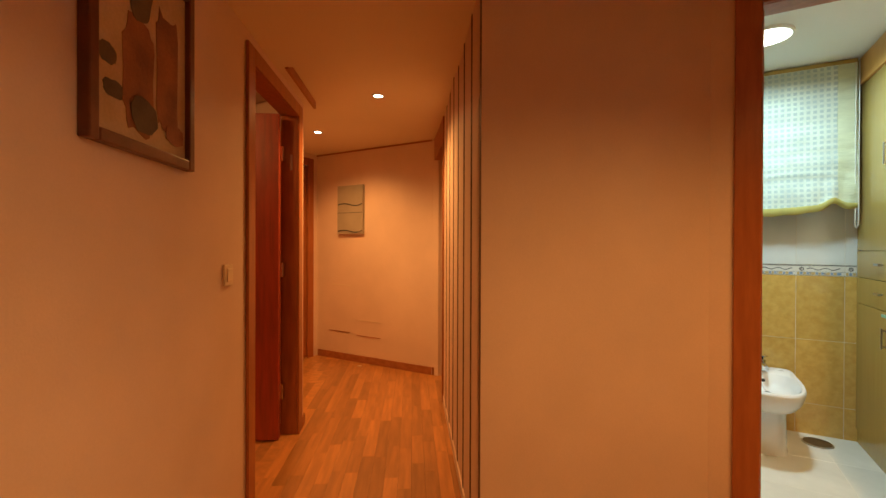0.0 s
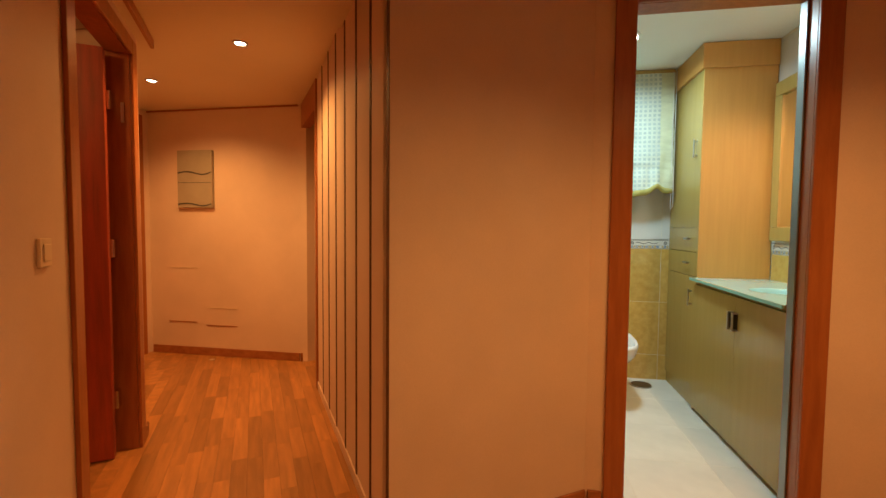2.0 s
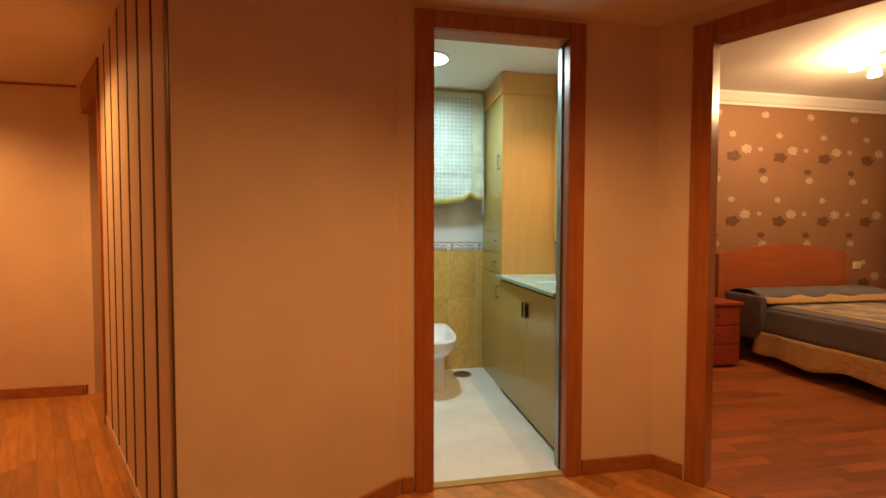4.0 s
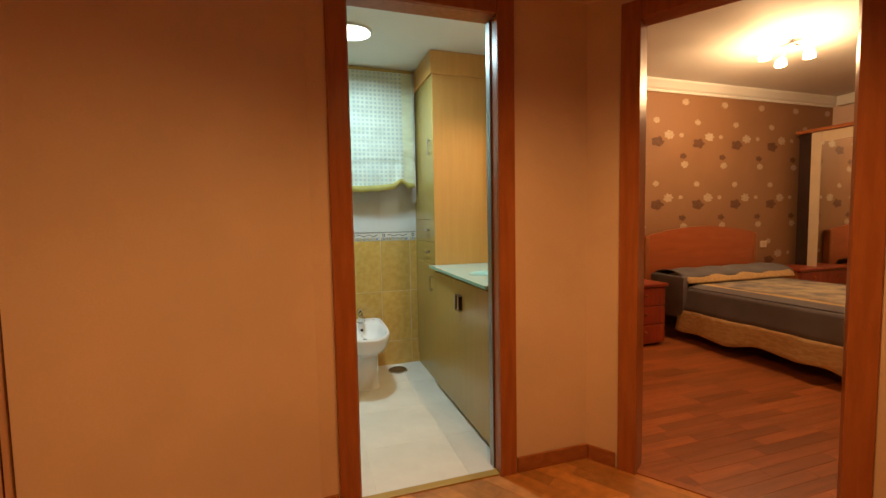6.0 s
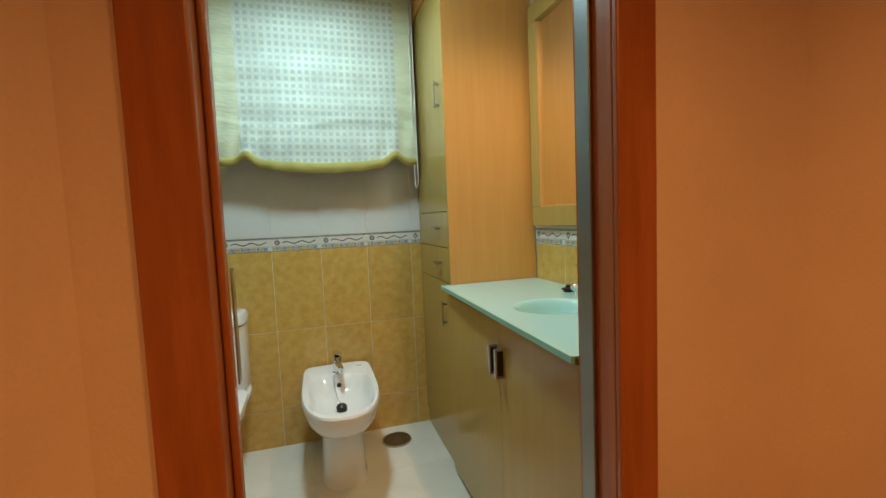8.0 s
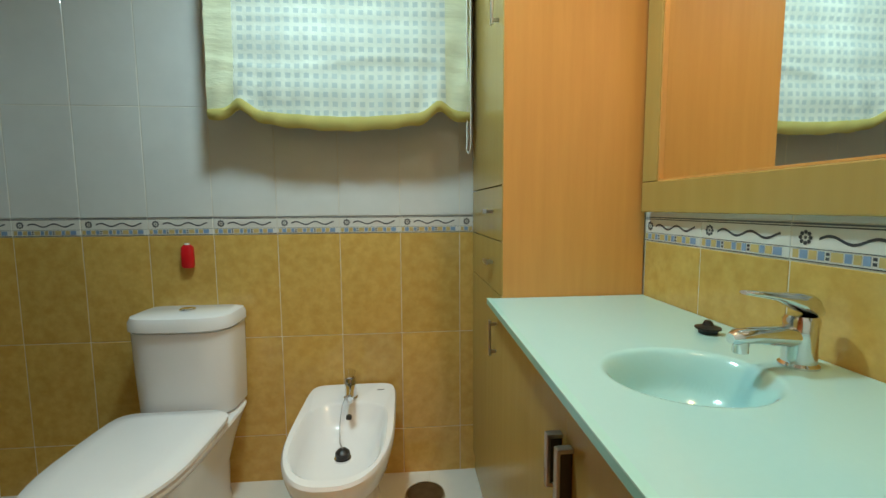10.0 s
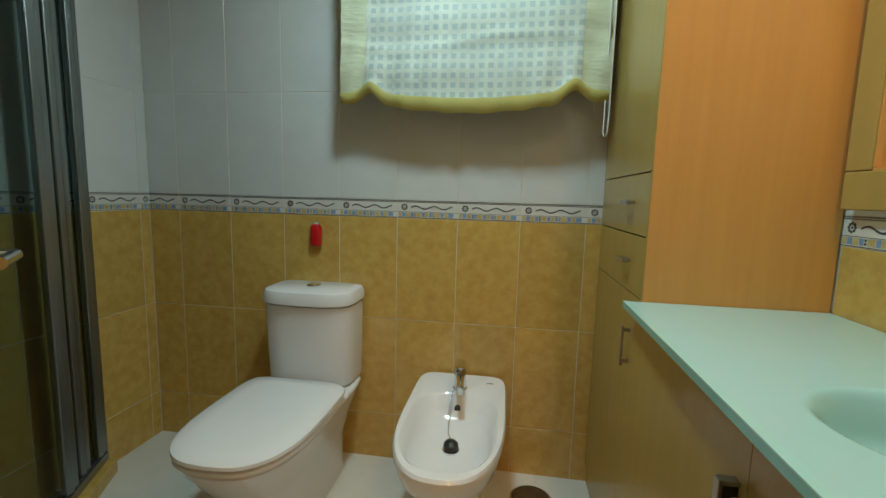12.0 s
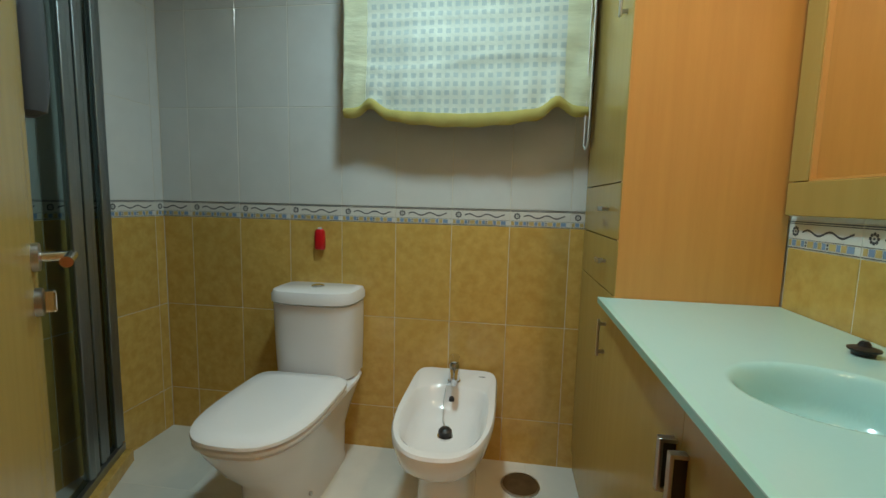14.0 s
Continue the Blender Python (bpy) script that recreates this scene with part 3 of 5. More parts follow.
CX, CY0 = 1.29, 3.625
tall = thing("tall_cabinet", "tall bathroom cabinet with olive toned fronts, orange toned side and two drawers", "cabinet")
part("body", bx((CX + 0.02, CY0 + 0.018, 0.0), (XR - 0.012, YB - 0.012, 2.065)), OLIVE, tall)
part("side_panel", bx((CX + 0.002, CY0, 0.0), (XR - 0.012, CY0 + 0.017, 2.065), 0.001), WARMWOOD, tall, "veneered side in the warm lit orange tone")
part("cornice", bx((CX - 0.012, CY0 - 0.012, 2.065), (XR - 0.012, YB - 0.012, BATH_Z - 0.003), 0.003), WARMWOOD, tall)
fy0, fy1 = CY0 + 0.002, YB - 0.015
up = part("door", bx((CX, fy0, 1.1215), (CX + 0.0195, fy1, 2.062), 0.0015), OLIVE, tall)
cabinet_handle(up, CX, fy0 + 0.06, 1.55, 1.66)
for z0, z1 in ((0.968, 1.1185), (0.818, 0.965)):
    dr = part("drawer", bx((CX, fy0, z0), (CX + 0.0195, fy1, z1), 0.0015), OLIVE, tall)
    cabinet_handle(dr, CX, 3.77, (z0 + z1) / 2 + 0.005, 0.06, False)
lo = part("door", bx((CX, fy0, 0.085), (CX + 0.0195, fy1, 0.815), 0.0015), OLIVE, tall)
cabinet_handle(lo, CX, fy0 + 0.07, 0.63, 0.735)
part("plinth", bx((CX + 0.008, fy0, 0.0), (CX + 0.0199, fy1, 0.083)), OLIVE, tall)

VX = 1.276
van = thing("vanity_cabinet", "low bathroom vanity cabinet with plain olive toned doors", "cabinet")
VY0 = YI + 0.016
part("body", bx((VX + 0.02, VY0, 0.07), (XR - 0.012, CY0 - 0.002, 0.69)), OLIVE, van)
part("apron", bx((VX + 0.02, VY0, 0.691), (VX + 0.034, CY0 - 0.002, 0.799)), OLIVE, van)
part("plinth", bx((VX + 0.03, VY0, 0.0), (XR - 0.012, CY0 - 0.002, 0.069)), OLIVE, van)
for y0, y1, hy in ((3.1115, CY0 - 0.003, 3.133), (VY0, 3.1105, 3.089)):
    dd = part("door", bx((VX, y0, 0.03), (VX + 0.0195, y1, 0.775), 0.0008), OLIVE, van)
    q = box(B(), (VX - 0.026, hy - 0.007, 0.612), (VX - 0.020, hy + 0.007, 0.70), 0.0012)
    for z in (0.612, 0.694):
        box(q, (VX - 0.021, hy - 0.007, z), (VX, hy + 0.007, z + 0.006))
    pull = part("handle", q, STEEL, dd, "square steel bow handle")
    # Black block inside the bow stands in for the shade behind it.
    part("recess", bx((VX - 0.0195, hy - 0.004, 0.619), (VX - 0.0005, hy + 0.004, 0.693)), BLACK, pull)


def countertop():
    t = tagged(new("glass_countertop"), "frosted aqua glass vanity top with a moulded round basin", "washbasin")
    q = B()
    x0, x1, y0, y1, z = 1.25, XR - 0.011, VY0, CY0 + 0.0, 0.815
    y1 = CY0 - 0.002
    bx_, by_, rx_, ry_ = 1.445, 3.075, 0.112, 0.102
    nx, ny = 110, 220
    vs = []
    for j in range(ny + 1):
        row = []
        for i in range(nx + 1):
            y = y0 + (y1 - y0) * j / ny
            xa = x0 - (y1 - y) * 0.022
            x = xa + (x1 - xa) * i / nx
            r = math.hypot((x - bx_) / rx_, (y - by_) / ry_)
            dip = 0.0
            if r < 1.12:
                k = max(0.0, 1 - r / 1.12)
                dip = -0.088 * (1 - (1 - k) ** 3) * min(1, k * 3.5)
            row.append(q.verts.new((x, y, z + dip)))
        vs.append(row)
    for j in range(ny):
        for i in range(nx):
            q.faces.new((vs[j][i], vs[j][i + 1], vs[j + 1][i + 1], vs[j + 1][i]))
    part("top", q, AQUA, t, smooth=True)
    xa = x0 - (y1 - y0) * 0.022
    part("front_edge", prism(B(), [(xa - 0.002, y0), (xa + 0.006, y0), (x0 + 0.006, y1), (x0 - 0.002, y1)], z - 0.014, z - 0.0012), AQUAEDGE, t, "green polished glass edge")
    part("polished_rim", prism(B(), [(xa - 0.0025, y0), (xa + 0.010, y0), (x0 + 0.010, y1), (x0 - 0.0025, y1)], z - 0.001, z + 0.0012), AQUARIM, t, "pale polished glass rim")
    part("drain", tube(B(), (bx_, by_, z - 0.09), (bx_, by_, z - 0.081), 0.022, 24), CHROME, t, smooth=True)
    return t


countertop()


def mixer(name, label, x, y, z, ang, k=1.0):
    """Single lever mixer tap; its spout points along local -x."""
    t = thing(name, label, "tap", at=(x, y, z))
    t.rotation_euler = (0, 0, ang)
    t.scale = (k, k, k)
    bpy.context.view_layer.update()
    q = B()
    rings = []
    for h, r in ((0, 0.027), (0.006, 0.027), (0.010, 0.023), (0.05, 0.022), (0.075, 0.024), (0.082, 0.02)):
        rings.append([(r * math.cos(i * math.pi / 12), r * math.sin(i * math.pi / 12), h) for i in range(24)])
    loft(q, rings)
    part("body", q, CHROME, t, smooth=True)
    q = B()
    rings = []
    for s, zc, w, h in ((0.0, 0.050, 0.017, 0.020), (-0.04, 0.052, 0.016, 0.016), (-0.08, 0.055, 0.014, 0.013), (-0.112, 0.054, 0.013, 0.012), (-0.122, 0.052, 0.008, 0.008)):
        rings.append([(s, w * math.cos(i * math.pi / 10), zc + h * math.sin(i * math.pi / 10)) for i in range(20)])
    loft(q, rings)
    tube(q, (-0.104, 0, 0.048), (-0.104, 0, 0.030), 0.011)
    part("spout", q, CHROME, t, smooth=True)
    q = B()
    rings = []
    for s, zc, w, h in ((0.026, 0.088, 0.014, 0.010), (0.01, 0.098, 0.022, 0.017), (-0.015, 0.104, 0.020, 0.014), (-0.05, 0.113, 0.013, 0.006), (-0.095, 0.120, 0.012, 0.004), (-0.104, 0.121, 0.007, 0.003)):
        rings.append([(s, w * math.cos(i * math.pi / 10), zc + h * math.sin(i * math.pi / 10)) for i in range(20)])
    loft(q, rings)
    part("lever", q, CHROME, t, smooth=True)
    return t


mixer("basin_tap", "chrome single lever mixer tap on the glass basin top", 1.632, 3.085, 0.812, radians(4), 1.0)
plug = tagged(new("basin_plug"), "round black rubber basin plug lying on the counter", "plug")
q = loft(B(), [[(1.612 + r * math.cos(i * math.pi / 14), 3.258 + r * math.sin(i * math.pi / 14), 0.8155 + h) for i in range(28)] for r, h in ((0.016, 0.0), (0.017, 0.006), (0.023, 0.009), (0.023, 0.012), (0.010, 0.016), (0.007, 0.023))])
part("disc", q, BLACK, plug, smooth=True)
part("knob", tube(B(), (1.612, 3.258, 0.836), (1.612, 3.258, 0.840), 0.0055, 12), BLACK, plug, smooth=True)

# mirror
mir = thing("framed_mirror", "large wall mirror in a flat olive wood frame above the basin", "mirror")
MY0, MY1, MZ0, MZ1 = 2.66, 3.60, 1.045, 1.95
fx0, fx1 = XR - 0.038, XR - 0.009
for y0, y1, z0, z1 in ((MY0, MY1, MZ0, MZ0 + 0.078), (MY0, MY1, MZ1 - 0.078, MZ1), (MY0, MY0 + 0.075, MZ0 + 0.079, MZ1 - 0.079), (MY1 - 0.065, MY1, MZ0 + 0.079, MZ1 - 0.079)):
    part("frame_bar", bx((fx0, y0, z0), (fx1, y1, z1), 0.003), OLIVE, mir)
part("glass", bx((XR - 0.022, MY0 + 0.07, MZ0 + 0.073), (XR - 0.016, MY1 - 0.06, MZ1 - 0.073)), MIRROR, mir, "mirror glass")
for y0, y1, z0, z1 in ((MY0 + 0.076, MY1 - 0.066, MZ0 + 0.0785, MZ0 + 0.083), (MY1 - 0.070, MY1 - 0.0655, MZ0 + 0.084, MZ1 - 0.084)):
    part("inner_bead", bx((XR - 0.034, y0, z0), (XR - 0.0222, y1, z1)), WARMWOOD, mir)

# toilet
TX = 0.272
wc = thing("toilet", "white ceramic close coupled toilet with closed lid", "toilet")
q = loft(B(), [dring(TX, 3.80, 0.115, 0.20, 0.30, 0.0, 3, 6), dring(TX, 3.80, 0.108, 0.19, 0.30, 0.03, 3, 6), dring(TX, 3.80, 0.112, 0.20, 0.30, 0.16, 3, 6), dring(TX, 3.78, 0.14, 0.27, 0.33, 0.26, 2.6, 6),
               dring(TX, 3.76, 0.164, 0.30, 0.36, 0.34, 2.75, 7), dring(TX, 3.76, 0.174, 0.315, 0.365, 0.372, 2.75, 8), dring(TX, 3.76, 0.170, 0.310, 0.362, 0.380, 2.75, 8)])
part("bowl", q, CERAMIC, wc, smooth=True).scale.z = 0.936
q = loft(B(), [dring(TX, 3.72, 0.176, 0.280, 0.20, 0.384, 2.75, 7), dring(TX, 3.72, 0.182, 0.287, 0.205, 0.389, 2.75, 7), dring(TX, 3.72, 0.182, 0.287, 0.205, 0.398, 2.75, 7), dring(TX, 3.72, 0.177, 0.282, 0.20, 0.401, 2.75, 7)])
part("seat", q, CERAMIC, wc, smooth=True).location.z = -0.0245
q = loft(B(), [dring(TX, 3.72, 0.178, 0.283, 0.20, 0.404, 2.75, 7), dring(TX, 3.72, 0.184, 0.291, 0.205, 0.409, 2.75, 7), dring(TX, 3.72, 0.183, 0.289, 0.204, 0.418, 2.75, 7), dring(TX, 3.72, 0.170, 0.273, 0.195, 0.426, 2.75, 7), dring(TX, 3.72, 0.12, 0.23, 0.15, 0.430, 2.75, 6)])
part("lid", q, CERAMIC, wc, smooth=True).location.z = -0.0245
q = loft(B(), [dring(TX, 4.05, 0.150, 0.095, 0.078, 0.357, 3.4, 8), dring(TX, 4.05, 0.160, 0.104, 0.080, 0.366, 3.4, 8), dring(TX, 4.045, 0.164, 0.108, 0.085, 0.50, 3.4, 8), dring(TX, 4.04, 0.166, 0.11, 0.09, 0.655, 3.4, 8)])
part("cistern", q, CERAMIC, wc, smooth=True)
q = loft(B(), [dring(TX, 4.04, 0.164, 0.112, 0.09, 0.658, 3.4, 8), dring(TX, 4.04, 0.171, 0.120, 0.092, 0.664, 3.4, 8), dring(TX, 4.04, 0.171, 0.120, 0.092, 0.69, 3.4, 8), dring(TX, 4.04, 0.164, 0.113, 0.088, 0.706, 3.4, 8), dring(TX, 4.04, 0.144, 0.095, 0.075, 0.711, 3.4, 8)])
part("cistern_lid", q, CERAMIC, wc, smooth=True)
q = tube(B(), (TX, 4.035, 0.709), (TX, 4.035, 0.716), 0.026, 28)
tube(q, (TX, 4.035, 0.716), (TX, 4.035, 0.719), 0.020, 28)
part("flush_button", q, CHROME, wc, "chrome flush button", smooth=True)
part("fixing_screw", tube(B(), (TX + 0.108, 3.72, 0.07), (TX + 0.118, 3.72, 0.07), 0.007, 12), STEEL, wc, smooth=True)

# bidet
BX = 0.828
bd = thing("bidet", "white ceramic pedestal bidet with an open bowl", "bidet")
out = [dring(BX, 3.86, 0.098, 0.19, 0.22, 0.0, 3, 6), dring(BX, 3.86, 0.092, 0.18, 0.22, 0.025, 3, 6), dring(BX, 3.86, 0.088, 0.175, 0.22, 0.20, 3, 6), dring(BX, 3.86, 0.093, 0.19, 0.24, 0.235, 2.8, 6),
       dring(BX, 3.84, 0.125, 0.275, 0.27, 0.272, 2.6, 7), dring(BX, 3.83, 0.150, 0.318, 0.283, 0.315, 2.5, 7), dring(BX, 3.83, 0.161, 0.337, 0.289, 0.360, 2.5, 8), dring(BX, 3.83, 0.162, 0.338, 0.290, 0.378, 2.5, 8), dring(BX, 3.83, 0.157, 0.332, 0.286, 0.386, 2.5, 8)]
inn = [dring(BX, 3.76, 0.138, 0.235, 0.205, 0.386, 2.6, 4), dring(BX, 3.76, 0.130, 0.225, 0.195, 0.378, 2.6, 4), dring(BX, 3.755, 0.118, 0.205, 0.178, 0.340, 2.6, 4), dring(BX, 3.755, 0.104, 0.18, 0.15, 0.31, 2.5, 3), dring(BX, 3.75, 0.07, 0.12, 0.09, 0.292, 2.2, 2.4), dring(BX, 3.75, 0.02, 0.03, 0.03, 0.288, 2, 2)]
part("bowl", loft(B(), out + inn), CERAMIC, bd, smooth=True)
# No hole is cut: a black disc gives the overflow's dark inside.
part("overflow", tube(B(), (BX, 3.938, 0.345), (BX, 3.928, 0.343), 0.010, 16), BLACK, bd, smooth=True)
part("drain_ring", tube(B(), (BX, 3.775, 0.287), (BX, 3.775, 0.294), 0.026, 24), CHROME, bd, smooth=True)
part("stopper", loft(B(), [[(BX + r * math.cos(i * math.pi / 10), 3.775 + r * math.sin(i * math.pi / 10), 0.2942 + h) for i in range(20)] for r, h in ((0.019, 0), (0.023, 0.008), (0.022, 0.018), (0.014, 0.026), (0.005, 0.029))]), BLACK, bd, "black rubber stopper", smooth=True)
cu = bpy.data.curves.new("chain", "CURVE")
cu.dimensions, cu.bevel_depth = "3D", 0.0016
sp = cu.splines.new("POLY")
pts = [(BX - 0.01, 3.955, 0.415), (BX - 0.022, 3.93, 0.385), (BX - 0.022, 3.88, 0.355), (BX - 0.012, 3.80, 0.328), (BX, 3.775, 0.322)]
sp.points.add(len(pts) - 1)
for p, c in zip(sp.points, pts):
    p.co = (*c, 1)
ch = new("chain", cu)
ch.parent = bd
part("maker_mark", bx((BX + 0.09, 4.05, 0.3862), (BX + 0.115, 4.056, 0.3868)), INK, bd)
mixer("bidet_tap", "chrome single lever mixer tap on the bidet", BX, 3.995, 0.385, radians(96), 0.92)

# floor drain
dr = thing("floor_drain", "round brown metal floor drain cover in the tiled floor", "drain")
part("cover", tube(B(), (1.09, 3.985, 0.004), (1.09, 3.985, 0.010), 0.066, 36), material("bronze_drain_metal", (0.16, 0.11, 0.06), 0.4, 0.6, vary=0.3, scale=30), dr, smooth=True)
part("ring", loft(B(), [[(1.09 + r * math.cos(i * math.pi / 18), 3.985 + r * math.sin(i * math.pi / 18), h) for i in range(36)] for r, h in ((0.072, 0.0045), (0.072, 0.0105), (0.066, 0.0115))], False, False), STEEL, dr, smooth=True)

# red hook and wall plug
hook = tagged(new("red_air_freshener"), "small red plastic holder stuck on the yellow tiles", "holder")
q = loft(B(), [dring(0.243, YB - 0.018, 0.017, 0.014, 0.014, 0.848, 3, 3), dring(0.243, YB - 0.02, 0.021, 0.016, 0.016, 0.856, 3, 3), dring(0.243, YB - 0.02, 0.021, 0.016, 0.016, 0.90, 3, 3), dring(0.243, YB - 0.02, 0.019, 0.015, 0.015, 0.925, 3, 3), dring(0.243, YB - 0.02, 0.012, 0.010, 0.010, 0.932, 3, 3)])
part("body", q, RED, hook, smooth=True)
part("cap", tube(B(), (0.243, YB - 0.02, 0.931), (0.243, YB - 0.02, 0.939), 0.009, 16), LISTEL, hook, smooth=True)
fill = tagged(new("wall_plug"), "small white filler spot on a yellow tile", "plug")
part("spot", tube(B(), (0.181, YB - 0.004, 0.884), (0.181, YB - 0.0065, 0.884), 0.008, 14), LISTEL, fill)


# roman shade
def roman_shade():
    t = thing("roman_blind", "pale roman blind with a squared voile centre and yellow hem", "blind")
    X0, X1, Y, Z0, Z1 = 0.385, 1.264, 4.035, 1.39, 2.19

    def surf(u, v):
        """u across, v from the top (0) to the hem (1)."""
        x, z = X0 + (X1 - X0) * u, Z1 + (Z0 - Z1) * v
        sag = 0.02 * math.sin(math.pi * min(1, max(0, (u - 0.12) / 0.76))) * v ** 6
        y = Y - 0.008 * math.sin(v * 5 * math.pi) ** 2 - 0.004 * math.sin(u * 13 + v * 4) * v - 0.005 * abs(math.sin(v * 9 + 2.2 * u)) * v - 0.02 * v ** 4 + 0.004 * math.sin(u * 61 + v * 9) * v * v - 0.007 * math.exp(-((v - 0.80 - 0.03 * math.sin(u * 7)) / 0.018) ** 2) - 0.006 * math.exp(-((v - 0.62 + 0.04 * u) / 0.015) ** 2)
        tuck = 0.055 * (math.exp(-((u - 0.125) / 0.045) ** 2) + math.exp(-((u - 0.875) / 0.045) ** 2)) * v ** 10
        return (x, y - tuck * 0.3, z - sag + tuck * 0.6)

    def sheet(name, u0, u1, v0, v1, mat, nu, nv, dy=0.0, label=""):
        q = B()
        g = [[q.verts.new(Vector(surf(u0 + (u1 - u0) * i / nu, v0 + (v1 - v0) * j / nv)) + Vector((0, dy, 0))) for i in range(nu + 1)] for j in range(nv + 1)]
        for j in range(nv):
            for i in range(nu):
                q.faces.new((g[j][i], g[j][i + 1], g[j + 1][i + 1], g[j + 1][i]))
        ex = bmesh.ops.extrude_face_region(q, geom=q.faces[:])
        for v in ex["geom"]:
            if isinstance(v, bmesh.types.BMVert):
                v.co.y += 0.003
        bmesh.ops.recalc_face_normals(q, faces=q.faces[:])
        part(name, q, mat, t, label, smooth=True)

    sheet("voile", 0.10, 0.90, 0, 1, VOILE, 60, 60)
    sheet("border", 0.0, 0.099, 0, 1, CREAM, 12, 60)
    sheet("border", 0.901, 1.0, 0, 1, CREAM, 12, 60)
    q = B()
    nu = 60
    rows = []
    for j, (dz, dy) in enumerate(((0.0, -0.004), (-0.012, -0.008), (-0.030, -0.004), (-0.042, 0.004))):
        rows.append([q.verts.new((surf(i / nu, 1.0)[0], surf(i / nu, 1.0)[1] + dy, surf(i / nu, 1.0)[2] + dz * (0.75 + 0.35 * math.sin(math.pi * i / nu) + 0.06 * math.sin(i * 0.8)))) for i in range(nu + 1)])
    for a, c in zip(rows, rows[1:]):
        for i in range(nu):
            q.faces.new((a[i], a[i + 1], c[i + 1], c[i]))
    ex = bmesh.ops.extrude_face_region(q, geom=q.faces[:])
    for v in ex["geom"]:
        if isinstance(v, bmesh.types.BMVert):
            v.co.y += 0.004
    bmesh.ops.recalc_face_normals(q, faces=q.faces[:])
    part("hem", q, LIME, t, "yellow hem band", smooth=True)
    part("head_rail", bx((X0, Y - 0.004, Z1 - 0.002), (X1, YB - 0.010, BATH_Z - 0.004), 0.002), OLIVE, t)
    cv = bpy.data.curves.new("bead_chain", "CURVE")
    cv.dimensions, cv.bevel_depth, cv.bevel_resolution = "3D", 0.0024, 2
    s = cv.splines.new("POLY")
    ps = [(1.252, 4.02, 2.185), (1.252, 4.015, 1.30), (1.250, 4.012, 1.262), (1.255, 4.008, 1.248), (1.262, 4.004, 1.262), (1.263, 4.002, 1.30), (1.262, 4.00, 2.185)]
    s.points.add(len(ps) - 1)
    for p, c in zip(s.points, ps):
        p.co = (*c, 1)
    c = new("bead_chain", cv)
    cv.materials.append(LISTEL)
    c.parent = t
    return t


roman_shade()
ch.data.materials.append(STEEL)

# ceiling light
cl = thing("round_ceiling_light", "round white recessed ceiling light, lit", "ceiling light", at=(0.77, 3.48, BATH_Z))
part("diffuser", tube(B(), (0, 0, -0.001), (0, 0, -0.012), 0.104, 40), LIGHTCOOL, cl, "glowing white diffuser")
part("ring", loft(B(), [[(r * math.cos(i * math.pi / 20), r * math.sin(i * math.pi / 20), h) for i in range(40)] for r, h in ((0.118, 0.0), (0.117, -0.012), (0.106, -0.015), (0.1045, -0.003))], False, False), WHITE, cl, smooth=True)
downlight(1.44, 3.05, BATH_Z)

# shower enclosure in the corner beside the door
sh = thing("shower_enclosure", "corner shower enclosure of tinted glass in grey aluminium profiles", "shower")
SP = [(XL + 0.02, 3.845), (-0.385, 3.66), (-0.20, 3.28), (-0.075, 2.92), (-0.06, 2.66)]


def bar(bm, a, c, half, z0, z1):
    d = (Vector(c) - Vector(a)).normalized()
    w = Vector((-d.y, d.x)) * half
    a, c = Vector(a), Vector(c)
    return prism(bm, [tuple(a - w), tuple(c - w), tuple(c + w), tuple(a + w)], z0, z1)


for a, c in zip(SP, SP[1:]):
    part("tray_edge", bar(B(), a, c, 0.045, 0.0, 0.055), YTILE, sh, bevel=0.004)
    part("bottom_rail", bar(B(), a, c, 0.018, 0.0555, 0.085), ALU, sh)
    part("top_rail", bar(B(), a, c, 0.018, 1.93, 1.97), ALU, sh)
    g = part("pane", bar(B(), a, c, 0.0025, 0.086, 1.929), GLASS, sh, "tinted glass pane")
    g.visible_shadow = False
for p, r in ((SP[0], 0.02), ((-0.43, 3.745), 0.018), (SP[1], 0.022), (SP[2], 0.012), (SP[3], 0.016)):
    q = B()
    for k, (dx, dy) in enumerate(((0, 0), (0.016, -0.028))):
        box(q, (p[0] + dx - r * 0.6, p[1] + dy - r * 0.6, 0.086), (p[0] + dx + r * 0.6, p[1] + dy + r * 0.6, 1.93), 0.004)
    part("post", q, ALU, sh)
tray = thing("shower_tray", "white shower tray behind the glass", "shower tray")
part("basin", prism(B(), [(XL + 0.012, 2.82), (XL + 0.2, 2.66)] + [(x - 0.045, y - 0.02) for x, y in SP[::-1]], 0.002, 0.04), CERAMIC, tray)
hs = thing("hanging_holder", "dark grey rounded plastic shower holder hung beside the glass", "holder")
q = loft(B(), [dring(0.055, 3.185, r, r * 0.8, r * 0.8, z, 3, 3) for z, r in ((1.205, 0.020), (1.215, 0.036), (1.26, 0.042), (1.40, 0.042), (1.55, 0.038), (1.66, 0.028), (1.68, 0.015))])
part("body", q, GREYPL, hs, smooth=True)
part("hook", tube(B(), (0.06, 3.18, 1.40), (0.142, 3.108, 1.40), 0.010), CHROME, hs, smooth=True)

bath_things = [ob for ob in bpy.data.objects if ob not in earlier and ob.parent is None]
b = B()
box(b, (-0.66, YW2, 0), (DX0 - W - 0.002, YW2 + 0.008, 2.51))
box(b, (DX1 + W + 0.002, YW2, 0), (1.62, YW2 + 0.008, 2.51))
box(b, (DX0 - W, YW2, DH + W + 0.002), (DX1 + W, YW2 + 0.008, 2.51))
setting("wall_bath_door", b, WTILE, "white tiled inner face of the bathroom door wall")

